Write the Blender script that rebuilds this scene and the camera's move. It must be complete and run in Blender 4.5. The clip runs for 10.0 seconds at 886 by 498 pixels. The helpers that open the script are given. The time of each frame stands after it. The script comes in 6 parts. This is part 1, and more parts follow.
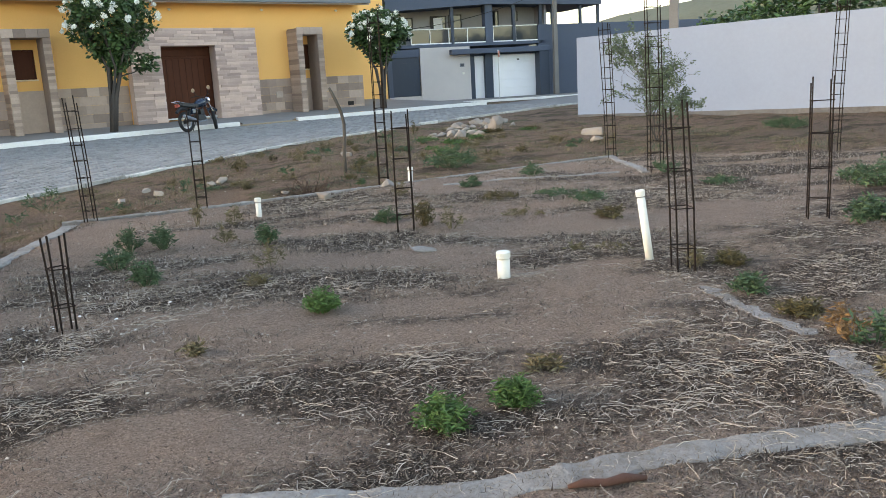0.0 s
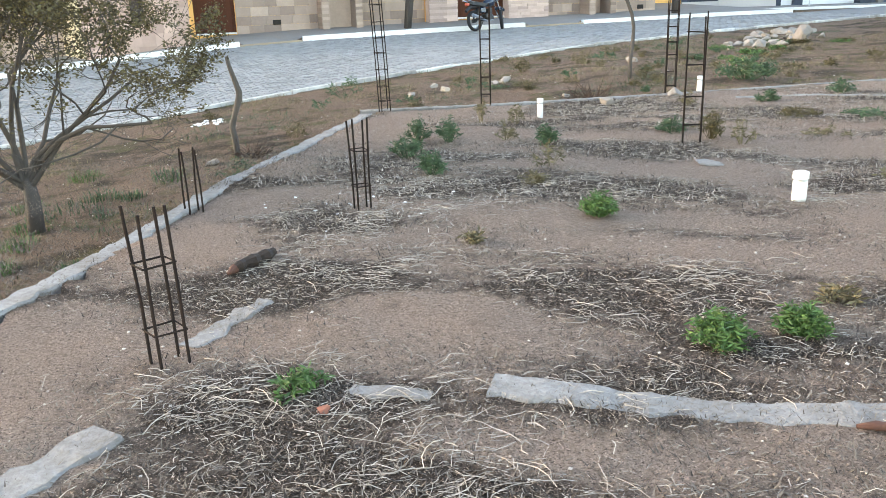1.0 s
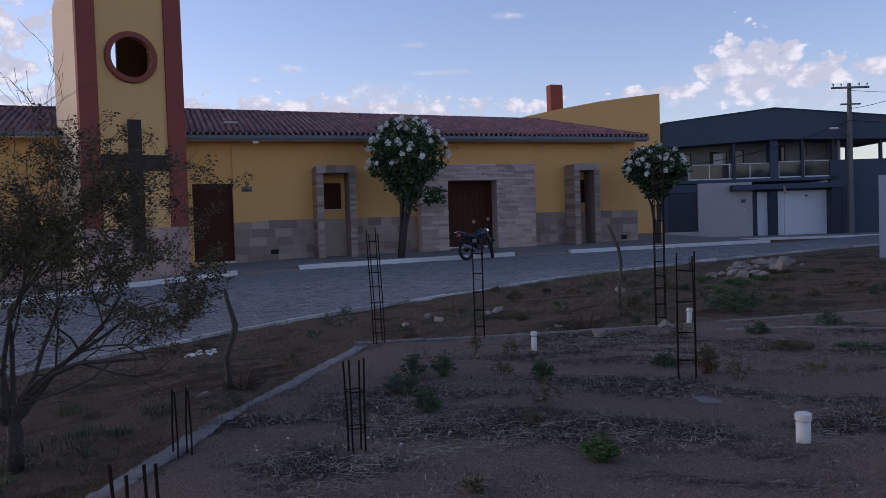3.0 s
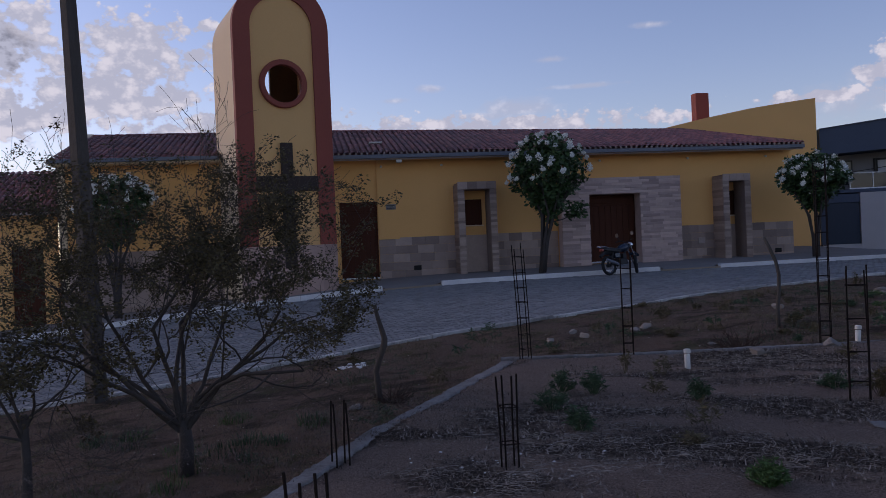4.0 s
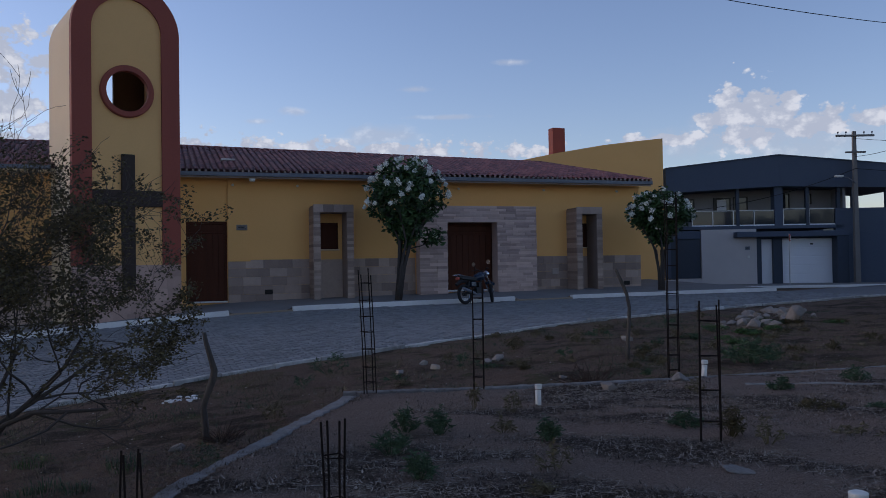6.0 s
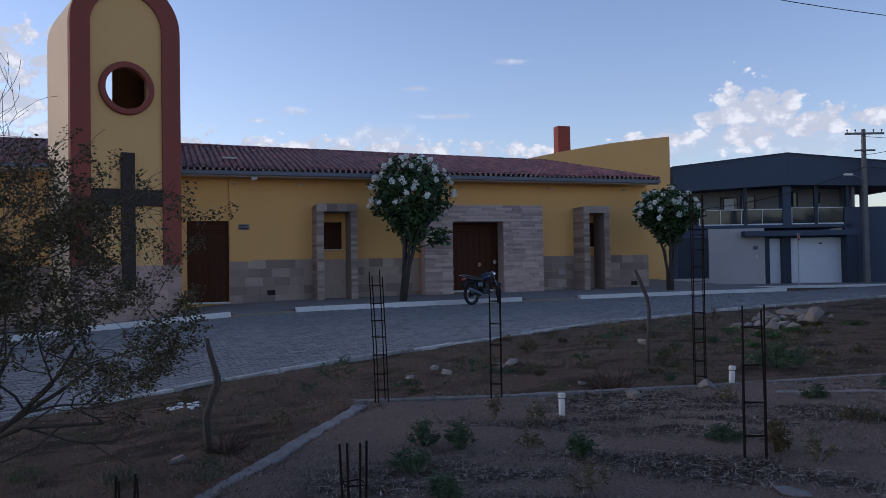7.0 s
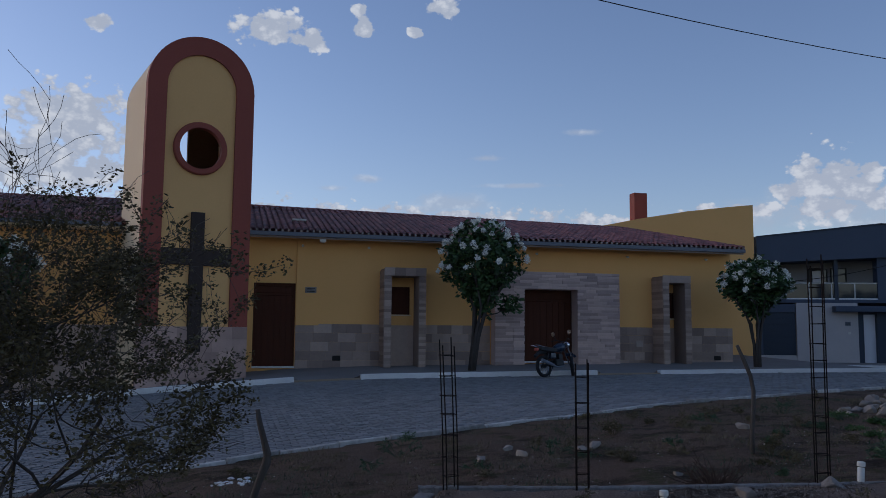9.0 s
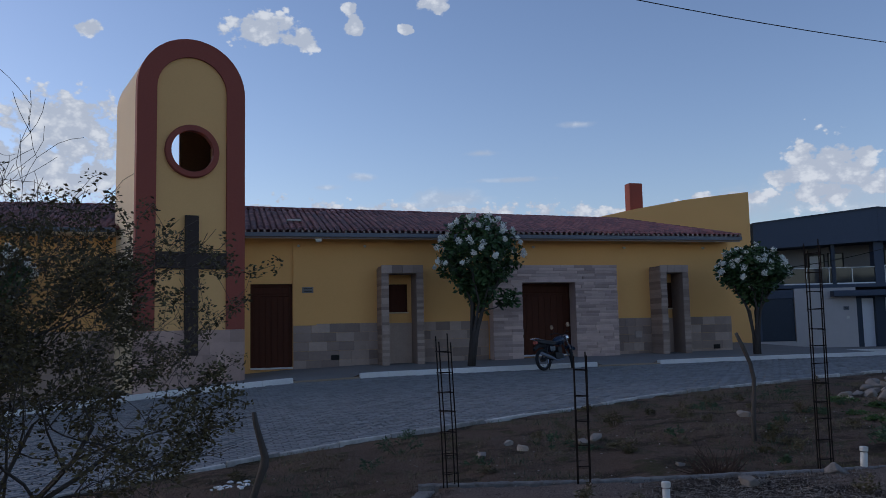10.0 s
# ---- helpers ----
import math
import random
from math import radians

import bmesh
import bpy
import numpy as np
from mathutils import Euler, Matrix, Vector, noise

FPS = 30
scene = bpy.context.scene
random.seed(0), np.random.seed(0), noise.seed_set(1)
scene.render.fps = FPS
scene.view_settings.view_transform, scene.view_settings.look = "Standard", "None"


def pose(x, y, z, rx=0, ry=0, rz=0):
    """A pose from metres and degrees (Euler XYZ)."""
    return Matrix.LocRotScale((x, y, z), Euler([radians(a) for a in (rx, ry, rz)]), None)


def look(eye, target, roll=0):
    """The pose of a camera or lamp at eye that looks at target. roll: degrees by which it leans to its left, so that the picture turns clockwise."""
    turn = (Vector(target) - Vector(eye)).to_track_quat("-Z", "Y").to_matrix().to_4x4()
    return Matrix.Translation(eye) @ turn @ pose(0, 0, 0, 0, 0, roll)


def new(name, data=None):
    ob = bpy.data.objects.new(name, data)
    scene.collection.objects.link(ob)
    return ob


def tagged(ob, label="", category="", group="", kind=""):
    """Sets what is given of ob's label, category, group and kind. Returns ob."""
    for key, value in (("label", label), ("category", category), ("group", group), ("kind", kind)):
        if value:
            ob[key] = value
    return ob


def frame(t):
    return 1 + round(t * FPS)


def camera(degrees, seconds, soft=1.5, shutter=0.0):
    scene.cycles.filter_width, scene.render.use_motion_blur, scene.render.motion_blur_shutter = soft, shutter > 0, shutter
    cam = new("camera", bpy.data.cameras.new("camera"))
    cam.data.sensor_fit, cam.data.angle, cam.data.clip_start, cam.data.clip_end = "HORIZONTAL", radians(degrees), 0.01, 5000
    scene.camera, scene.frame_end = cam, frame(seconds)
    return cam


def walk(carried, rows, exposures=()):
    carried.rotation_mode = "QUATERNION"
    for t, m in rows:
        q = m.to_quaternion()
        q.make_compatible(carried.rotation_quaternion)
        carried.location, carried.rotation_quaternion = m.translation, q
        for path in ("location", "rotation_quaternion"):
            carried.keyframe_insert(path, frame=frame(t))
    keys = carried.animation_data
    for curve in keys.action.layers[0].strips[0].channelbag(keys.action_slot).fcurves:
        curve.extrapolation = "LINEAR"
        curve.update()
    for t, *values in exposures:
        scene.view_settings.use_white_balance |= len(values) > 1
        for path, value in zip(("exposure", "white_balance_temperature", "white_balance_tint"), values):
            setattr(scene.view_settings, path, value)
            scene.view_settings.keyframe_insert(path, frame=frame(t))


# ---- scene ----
cam = camera(56.7, 10.0, soft=0.75)
PATH = [
    (0, (-0.032, 1.123, 1.46), (1.16, 2.677, 1.054), -3.1),
    (0.5, (-0.071, 1.125, 1.422), (0.763, 2.869, 0.908), -3.2),
    (1, (-0.108, 1.159, 1.422), (0.493, 2.972, 0.828), -2.0),
    (1.5, (-0.104, 1.166, 1.492), (0.518, 3.034, 1.143), -0.9),
    (2, (-0.103, 1.151, 1.541), (0.584, 3.02, 1.358), -0.5),
    (2.2, (-0.102, 1.143, 1.551), (0.593, 3.014, 1.413), -1.0),
    (3.3, (-0.164, 1.239, 1.541), (0.455, 3.14, 1.484), -2.6),
    (3.5, (-0.193, 1.249, 1.541), (0.313, 3.183, 1.494), -2.7),
    (4, (-0.212, 1.236, 1.545), (0.131, 3.207, 1.529), -2.5),
    (4.5, (-0.195, 1.27, 1.548), (0.08, 3.251, 1.566), -2.4),
    (5, (-0.152, 1.402, 1.53), (0.11, 3.384, 1.545), -2.9),
    (5.5, (-0.033, 1.65, 1.519), (0.54, 3.565, 1.54), -0.8),
    (6, (0.132, 1.903, 1.523), (0.803, 3.787, 1.561), -0.9),
    (7.5, (0.156, 2.678, 1.565), (0.823, 4.563, 1.601), -1.0),
    (8, (0.225, 2.88, 1.578), (0.813, 4.79, 1.653), 0.4),
    (8.5, (0.312, 3.163, 1.537), (0.825, 5.094, 1.643), 0.6),
    (9, (0.365, 3.449, 1.547), (0.874, 5.372, 1.749), 0.5),
    (9.5, (0.438, 3.553, 1.538), (0.954, 5.475, 1.745), -0.8),
    (10, (0.424, 3.524, 1.548), (0.94, 5.447, 1.741), -1.2),
]
SKY = 0.19
EXPOSURES = [(0.0, 2.15, 8900, 14), (0.5, 2.87, 8950, 14), (1.0, 2.92, 9000, 13), (1.3, 2.6, 8900, 15), (1.6, 1.7, 7900, 16), (2.0, 0.38, 6300, 33), (3.5, -0.27, 6350, 35), (4.0, -0.48, 6400, 37), (4.5, -0.52, 6400, 37), (5.0, -0.43, 6350, 35), (5.5, -0.25, 6250, 30), (6.0, -0.44, 6150, 27), (7.5, -0.04, 6200, 28), (8.0, -0.66, 6150, 27), (8.5, -0.38, 6100, 26), (9.0, -0.62, 6050, 24), (9.5, -0.56, 6000, 22), (10.0, -0.46, 6100, 23)]
walk(cam, [(t, look(eye, target, roll)) for t, eye, target, roll in PATH], EXPOSURES)

# ---- light and sky ----
SUN_AZ, SUN_EL = radians(-58), radians(17)


def build_world():
    w = bpy.data.worlds.new("evening_sky")
    scene.world = w
    w.use_nodes = True
    nt = w.node_tree
    nt.nodes.clear()
    N, L = nt.nodes.new, nt.links.new

    def math_node(op, a, b=None, c=None, clamp=False):
        n = N("ShaderNodeMath")
        n.operation, n.use_clamp = op, clamp
        for i, v in enumerate((a, b, c)):
            if v is None:
                continue
            if isinstance(v, (int, float)):
                n.inputs[i].default_value = v
            else:
                L(v, n.inputs[i])
        return n.outputs[0]

    sky = N("ShaderNodeTexSky")
    sky.sky_type, sky.sun_disc = "NISHITA", False
    sky.sun_elevation, sky.sun_rotation = SUN_EL, SUN_AZ
    sky.air_density, sky.dust_density, sky.ozone_density = 1.0, 0.6, 2.0
    tc = N("ShaderNodeTexCoord")
    sep = N("ShaderNodeSeparateXYZ")
    L(tc.outputs["Generated"], sep.inputs[0])
    az = math_node("MULTIPLY", math_node("ARCTAN2", sep.outputs[0], sep.outputs[1]), 57.2958)
    el = math_node("MULTIPLY", math_node("ARCSINE", sep.outputs[2]), 57.2958)
    comb = N("ShaderNodeCombineXYZ")
    L(az, comb.inputs[0]), L(el, comb.inputs[1])

    def cloud_noise(scale, detail, rough, shift=0.0):
        mp = N("ShaderNodeMapping")
        mp.inputs["Scale"].default_value = (scale * 0.8, scale * 1.3, 1)
        mp.inputs["Location"].default_value = (shift, shift * 0.7, 3)
        L(comb.outputs[0], mp.inputs[0])
        n = N("ShaderNodeTexNoise")
        n.inputs["Scale"].default_value, n.inputs["Detail"].default_value = 1.0, detail
        n.inputs["Roughness"].default_value = rough
        L(mp.outputs[0], n.inputs["Vector"])
        return n.outputs["Fac"]

    billow = cloud_noise(0.55, 9, 0.62)
    wisp = cloud_noise(0.3, 7, 0.6, 11.0)
    # centre azimuth, elevation, half width, half height of each cloud, in degrees
    heaps = [(40.2, 9.3, 2.6, 2.3), (38.3, 9.3, 1.3, 0.9), (41.8, 9.1, 1.8, 1.2), (42.6, 10.3, 0.6, 0.5), (44.2, 8.5, 2.6, 1.1), (47.5, 8.7, 2.2, 0.7), (34.6, 8.2, 3.0, 0.6), (53, 8.5, 4.5, 1.2),
             (2.6, 20.3, 2.6, 1.3), (5.5, 19.8, 1.0, 0.8), (9.1, 20.8, 0.8, 0.9), (8.7, 21.9, 0.7, 0.5), (14.8, 22.1, 1.3, 0.6), (12.8, 20.6, 0.6, 0.4),
             (-10.0, 13.2, 3.8, 2.4), (-6.4, 12.9, 1.6, 1.1), (-16.2, 14.9, 1.7, 1.2), (-12, 10.4, 7.0, 2.2), (-19.0, 13.2, 4.5, 2.4), (-19.0, 9.2, 8.0, 1.8), (-5.6, 14.8, 0.9, 0.5), (-3.0, 8.3, 9.0, 1.1),
             (12, 7.5, 17, 1.15), (-8.8, 19.5, 0.9, 0.5), (-28, 8, 10, 3), (-28, 14, 6, 4), (-20, 16, 2.5, 1.5)]
    streaks = [(17.8, 12.1, 2.2, 0.32), (6.8, 9.9, 1.4, 0.32), (9.5, 10.6, 1.5, 0.38), (16.0, 9.0, 4.5, 0.8), (24.8, 13.8, 1.6, 0.3), (20, 10.2, 3.0, 0.25), (12.5, 8.6, 3.0, 0.4), (41.5, 7.9, 9.0, 1.8)]

    def field(blobs):
        total = None
        for a, e, ra, re in blobs:
            mp = N("ShaderNodeVectorMath")
            mp.operation = "SUBTRACT"
            L(comb.outputs[0], mp.inputs[0])
            mp.inputs[1].default_value = (a, e, 0)
            dv = N("ShaderNodeVectorMath")
            dv.operation = "DIVIDE"
            L(mp.outputs[0], dv.inputs[0])
            dv.inputs[1].default_value = (ra, re, 1)
            ln = N("ShaderNodeVectorMath")
            ln.operation = "LENGTH"
            L(dv.outputs[0], ln.inputs[0])
            g = math_node("SUBTRACT", 1.0, ln.outputs["Value"])
            total = g if total is None else math_node("MAXIMUM", total, g)
        return math_node("MAXIMUM", total, -1.5)

    def ramp(v, lo, hi):
        n = N("ShaderNodeMapRange")
        n.interpolation_type = "SMOOTHSTEP"
        n.inputs["From Min"].default_value, n.inputs["From Max"].default_value = lo, hi
        L(v, n.inputs["Value"])
        return n.outputs[0]

    # rounded puffs at falling sizes, for the cauliflower edge of the heaps
    puff_map = N("ShaderNodeMapping")
    puff_map.inputs["Scale"].default_value = (0.62, 0.8, 1)
    L(comb.outputs[0], puff_map.inputs[0])
    vor = N("ShaderNodeTexVoronoi")
    vor.voronoi_dimensions, vor.feature = "2D", "SMOOTH_F1"
    vor.inputs["Scale"].default_value, vor.inputs["Detail"].default_value, vor.inputs["Roughness"].default_value = 1.0, 3.0, 0.55
    vor.inputs["Smoothness"].default_value = 0.35
    L(puff_map.outputs[0], vor.inputs["Vector"])
    puff = math_node("SUBTRACT", 0.62, vor.outputs["Distance"])
    m1 = ramp(math_node("MULTIPLY_ADD", puff, 0.9, math_node("MULTIPLY_ADD", math_node("SUBTRACT", billow, 0.5), 1.5, field(heaps))), -0.22, 0.12)
    m2 = math_node("MULTIPLY", ramp(math_node("MULTIPLY_ADD", math_node("SUBTRACT", wisp, 0.5), 2.6, field(streaks)), 0.0, 0.9), 0.55)
    mask = math_node("MAXIMUM", m1, m2)
    # the grey underside of the heavy cloud
    grey = ramp(math_node("MULTIPLY_ADD", math_node("SUBTRACT", wisp, 0.5), 2.0, field([(-18.8, 13.0, 4.2, 2.2), (-23, 14, 5.0, 2.5), (-31, 16, 9, 5)])), 0.0, 0.7)
    mix_c = N("ShaderNodeMix")
    mix_c.data_type = "RGBA"
    mix_c.inputs["A"].default_value, mix_c.inputs["B"].default_value = (4.5, 5.0, 4.9, 1), (1.5, 1.8, 2.05, 1)
    L(grey, mix_c.inputs["Factor"])
    shade = N("ShaderNodeMix")
    shade.data_type = "RGBA"
    shade.inputs["B"].default_value = (3.0, 3.55, 3.85, 1)
    L(mix_c.outputs["Result"], shade.inputs["A"])
    L(ramp(math_node("SUBTRACT", cloud_noise(0.5, 6, 0.6, 5.0), math_node("MULTIPLY", puff, 0.35)), 0.36, 0.62), shade.inputs["Factor"])
    mix = N("ShaderNodeMix")
    mix.data_type = "RGBA"
    L(mask, mix.inputs["Factor"])
    L(sky.outputs[0], mix.inputs["A"])
    L(shade.outputs["Result"], mix.inputs["B"])
    bg = N("ShaderNodeBackground")
    bg.inputs["Strength"].default_value = SKY
    L(mix.outputs["Result"], bg.inputs[0])
    out = N("ShaderNodeOutputWorld")
    L(bg.outputs[0], out.inputs[0])


build_world()
sun = new("sun", bpy.data.lights.new("sun", "SUN"))
sun.data.energy, sun.data.angle, sun.data.color = 0.28, radians(10), (1.0, 0.9, 0.76)
sun.matrix_world = look((0, 0, 50), (-50 * math.sin(SUN_AZ), -50 * math.cos(SUN_AZ), 50 - 50 * math.tan(SUN_EL)))


# ---- materials ----
def surface(name, col, col2=None, rough=0.8, fine=30.0, coarse=1.5, bump=0.3, height=0.01, rnd=0.0, metal=0.0, spec=0.3, stretch=(1, 1, 1), island=False, dirt=0.35):
    """Base colour wavering between two tones at two scales, with relief; rnd: how far each piece differs in tone."""
    m = bpy.data.materials.new(name)
    m.use_nodes = True
    nt = m.node_tree
    N, L = nt.nodes.new, nt.links.new
    b = nt.nodes["Principled BSDF"]
    b.inputs["Metallic"].default_value, b.inputs["Specular IOR Level"].default_value = metal, spec
    col2 = col2 or tuple(c * 0.7 for c in col)
    geo = N("ShaderNodeNewGeometry")
    mp = N("ShaderNodeMapping")
    mp.inputs["Scale"].default_value = stretch
    L(geo.outputs["Position"], mp.inputs[0])

    def nz(scale, detail, rough_=0.6):
        n = N("ShaderNodeTexNoise")
        n.inputs["Scale"].default_value, n.inputs["Detail"].default_value, n.inputs["Roughness"].default_value = scale, detail, rough_
        L(mp.outputs[0], n.inputs["Vector"])
        return n.outputs["Fac"]

    def span(v, lo, hi, a=0.0, c=1.0):
        n = N("ShaderNodeMapRange")
        n.inputs["From Min"].default_value, n.inputs["From Max"].default_value = lo, hi
        n.inputs["To Min"].default_value, n.inputs["To Max"].default_value = a, c
        L(v, n.inputs["Value"])
        return n.outputs[0]

    f, c = nz(fine, 6, 0.65), nz(coarse, 5)
    mix = N("ShaderNodeMix")
    mix.data_type = "RGBA"
    mix.inputs["A"].default_value, mix.inputs["B"].default_value = (*col, 1), (*col2, 1)
    add = N("ShaderNodeMath")
    add.operation, add.use_clamp = "MULTIPLY_ADD", True
    L(span(f, 0.3, 0.7), add.inputs[0])
    add.inputs[1].default_value = 0.45
    L(span(c, 0.35, 0.7, 0, 0.55), add.inputs[2])
    dm = N("ShaderNodeMath")
    dm.operation = "MULTIPLY"
    L(add.outputs[0], dm.inputs[0])
    dm.inputs[1].default_value = min(1.0, dirt * 2)
    L(dm.outputs[0], mix.inputs["Factor"])
    colour = mix.outputs["Result"]
    if rnd:
        hsv = N("ShaderNodeHueSaturation")
        if island:
            r = geo.outputs["Random Per Island"]
        else:
            r = N("ShaderNodeObjectInfo").outputs["Random"]
        L(span(r, 0, 1, 1 - rnd, 1 + rnd), hsv.inputs["Value"])
        L(span(r, 0, 1, 0.5 - rnd * 0.012, 0.5 + rnd * 0.012), hsv.inputs["Hue"])
        L(colour, hsv.inputs["Color"])
        colour = hsv.outputs[0]
    L(colour, b.inputs["Base Color"])
    L(span(f, 0.2, 0.8, rough - 0.1, min(1, rough + 0.12)), b.inputs["Roughness"])
    if bump:
        bp = N("ShaderNodeBump")
        bp.inputs["Strength"].default_value, bp.inputs["Distance"].default_value = bump, height
        L(f, bp.inputs["Height"])
        L(bp.outputs[0], b.inputs["Normal"])
    return m


def soil_material(name, light, dark, litter, green=None, cover=0.5):
    m = bpy.data.materials.new(name)
    m.use_nodes = True
    nt = m.node_tree
    N, L = nt.nodes.new, nt.links.new
    b = nt.nodes["Principled BSDF"]
    b.inputs["Roughness"].default_value, b.inputs["Specular IOR Level"].default_value = 0.95, 0.1
    geo = N("ShaderNodeNewGeometry")

    def nz(scale, detail, stretch=(1, 1, 1), rot=0.0):
        mp = N("ShaderNodeMapping")
        mp.inputs["Scale"].default_value, mp.inputs["Rotation"].default_value = stretch, (0, 0, rot)
        L(geo.outputs["Position"], mp.inputs[0])
        n = N("ShaderNodeTexNoise")
        n.inputs["Scale"].default_value, n.inputs["Detail"].default_value, n.inputs["Roughness"].default_value = scale, detail, 0.65
        L(mp.outputs[0], n.inputs["Vector"])
        return n.outputs["Fac"]

    def span(v, lo, hi):
        n = N("ShaderNodeMapRange")
        n.interpolation_type = "SMOOTHSTEP"
        n.inputs["From Min"].default_value, n.inputs["From Max"].default_value = lo, hi
        L(v, n.inputs["Value"])
        return n.outputs[0]

    def mix(fac, a, c):
        n = N("ShaderNodeMix")
        n.data_type = "RGBA"
        L(fac, n.inputs["Factor"])
        for s, v in (("A", a), ("B", c)):
            if isinstance(v, tuple):
                n.inputs[s].default_value = (*v, 1)
            else:
                L(v, n.inputs[s])
        return n.outputs["Result"]

    grain, pebbles = nz(60, 7), nz(150, 3)
    if green:
        cover_fac = span(nz(0.75, 7, (1.0, 1.9, 1), radians(28)), 0.62 - cover * 0.22, 0.70 - cover * 0.16)
    else:
        at = N("ShaderNodeAttribute")
        at.attribute_name = "litter"
        ad = N("ShaderNodeMath")
        ad.operation = "MULTIPLY_ADD"
        L(nz(9, 6), ad.inputs[0])
        ad.inputs[1].default_value = 0.9
        L(at.outputs["Fac"], ad.inputs[2])
        cover_fac = span(ad.outputs[0], 0.66, 1.12)
    base = mix(span(grain, 0.40, 0.70), light, dark)
    base = mix(span(nz(3.0, 6), 0.54, 0.80), base, dark)
    base = mix(cover_fac, base, mix(span(nz(95, 5), 0.40, 0.60), litter, tuple(c * 0.40 for c in litter)))
    if green:
        base = mix(span(nz(2.2, 6), 0.52, 0.66), base, green)
    base = mix(span(pebbles, 0.61, 0.66), base, tuple(min(1, c * 1.7) for c in light))
    base = mix(span(nz(110, 4), 0.56, 0.63), base, tuple(c * 0.45 for c in dark))
    base = mix(span(nz(45, 3), 0.655, 0.69), base, tuple(min(1, c * 1.45) for c in light))
    L(base, b.inputs["Base Color"])
    bp = N("ShaderNodeBump")
    bp.inputs["Strength"].default_value, bp.inputs["Distance"].default_value = 1.0, 0.05
    L(grain, bp.inputs["Height"])
    bp2 = N("ShaderNodeBump")
    bp2.inputs["Strength"].default_value, bp2.inputs["Distance"].default_value = 0.8, 0.02
    L(pebbles, bp2.inputs["Height"])
    L(bp.outputs[0], bp2.inputs["Normal"])
    L(bp2.outputs[0], b.inputs["Normal"])
    return m


def glass_material(name, tint=(0.02, 0.025, 0.03)):
    m = bpy.data.materials.new(name)
    m.use_nodes = True
    b = m.node_tree.nodes["Principled BSDF"]
    b.inputs["Base Color"].default_value, b.inputs["Roughness"].default_value = (*tint, 1), 0.06
    b.inputs["Specular IOR Level"].default_value = 0.6
    return m


SOIL = soil_material("lot_soil", (0.345, 0.25, 0.195), (0.193, 0.136, 0.106), (0.078, 0.056, 0.042), cover=0.6)
VERGE = soil_material("verge_soil", (0.22, 0.148, 0.106), (0.104, 0.069, 0.05), (0.10, 0.075, 0.052), green=(0.10, 0.09, 0.044), cover=0.55)
PAVER = surface("paver_stone", (0.225, 0.225, 0.22), (0.16, 0.16, 0.158), 0.75, 60, 0.6, 0.4, 0.006, rnd=0.14)
PAVER_REST = surface("paver_stone_rest", (0.225, 0.225, 0.22), (0.16, 0.16, 0.158), 0.75, 60, 0.6, 0.4, 0.006, rnd=0.14, island=True)
JOINT = surface("joint_sand", (0.20, 0.19, 0.18), (0.14, 0.133, 0.125), 0.95, 40, 1.0, 0.4, 0.005)
KERB_WHITE = surface("white_lime_paint", (0.80, 0.79, 0.76), (0.52, 0.50, 0.46), 0.7, 20, 1.2, 0.3, 0.006)
KERB_OLD = surface("worn_lime_kerb", (0.60, 0.58, 0.54), (0.17, 0.145, 0.12), 0.8, 9, 1.9, 0.6, 0.012, rnd=0.22, dirt=0.5)
KERB_BARE = surface("bare_kerb_stone", (0.34, 0.26, 0.18), (0.22, 0.17, 0.12), 0.85, 20, 2, 0.4, 0.008)
PAVEMENT = surface("cement_pavement", (0.24, 0.225, 0.21), (0.15, 0.14, 0.13), 0.85, 25, 0.7, 0.3, 0.004)
CONCRETE = surface("weathered_concrete", (0.31, 0.295, 0.28), (0.13, 0.104, 0.084), 0.92, 38, 3.2, 1.0, 0.02, dirt=0.5)
YELLOW = surface("yellow_wall_paint", (0.85, 0.462, 0.16), (0.75, 0.40, 0.132), 0.75, 18, 0.5, 0.15, 0.004)
TAN = surface("faded_yellow_paint", (0.78, 0.45, 0.175), (0.69, 0.39, 0.15), 0.75, 18, 0.5, 0.15, 0.004)
CREAM = surface("pale_cream_paint", (0.76, 0.60, 0.39), (0.68, 0.53, 0.34), 0.75, 18, 0.5, 0.15, 0.004)
RED = surface("brick_red_paint", (0.30, 0.075, 0.05), (0.24, 0.058, 0.042), 0.7, 20, 0.6, 0.15, 0.004)
TILE = surface("clay_roof_tile", (0.31, 0.09, 0.067), (0.14, 0.047, 0.04), 0.5, 25, 0.9, 0.4, 0.006, rnd=0.45, dirt=0.5)
TILE_REST = surface("clay_roof_tile_rest", (0.31, 0.09, 0.067), (0.14, 0.047, 0.04), 0.5, 25, 0.9, 0.4, 0.006, rnd=0.45, island=True, dirt=0.5)
TILE_LIME = surface("limed_tile_end", (0.46, 0.38, 0.33), (0.24, 0.16, 0.13), 0.85, 25, 2, 0.3, 0.005)
GUTTER = surface("painted_gutter", (0.17, 0.19, 0.22), (0.11, 0.12, 0.14), 0.5, 20, 1, 0.1, 0.003)
SLATE = surface("sawn_stone_slab", (0.40, 0.295, 0.24), (0.28, 0.205, 0.17), 0.7, 16, 2.5, 0.35, 0.006, rnd=0.32)
LEDGER = surface("split_ledger_stone", (0.54, 0.40, 0.35), (0.39, 0.28, 0.245), 0.8, 26, 3.0, 0.5, 0.01, rnd=0.3)
DADO_PINK = surface("pinkish_stone_slab", (0.50, 0.33, 0.265), (0.37, 0.25, 0.205), 0.75, 16, 2.5, 0.35, 0.006, rnd=0.2)
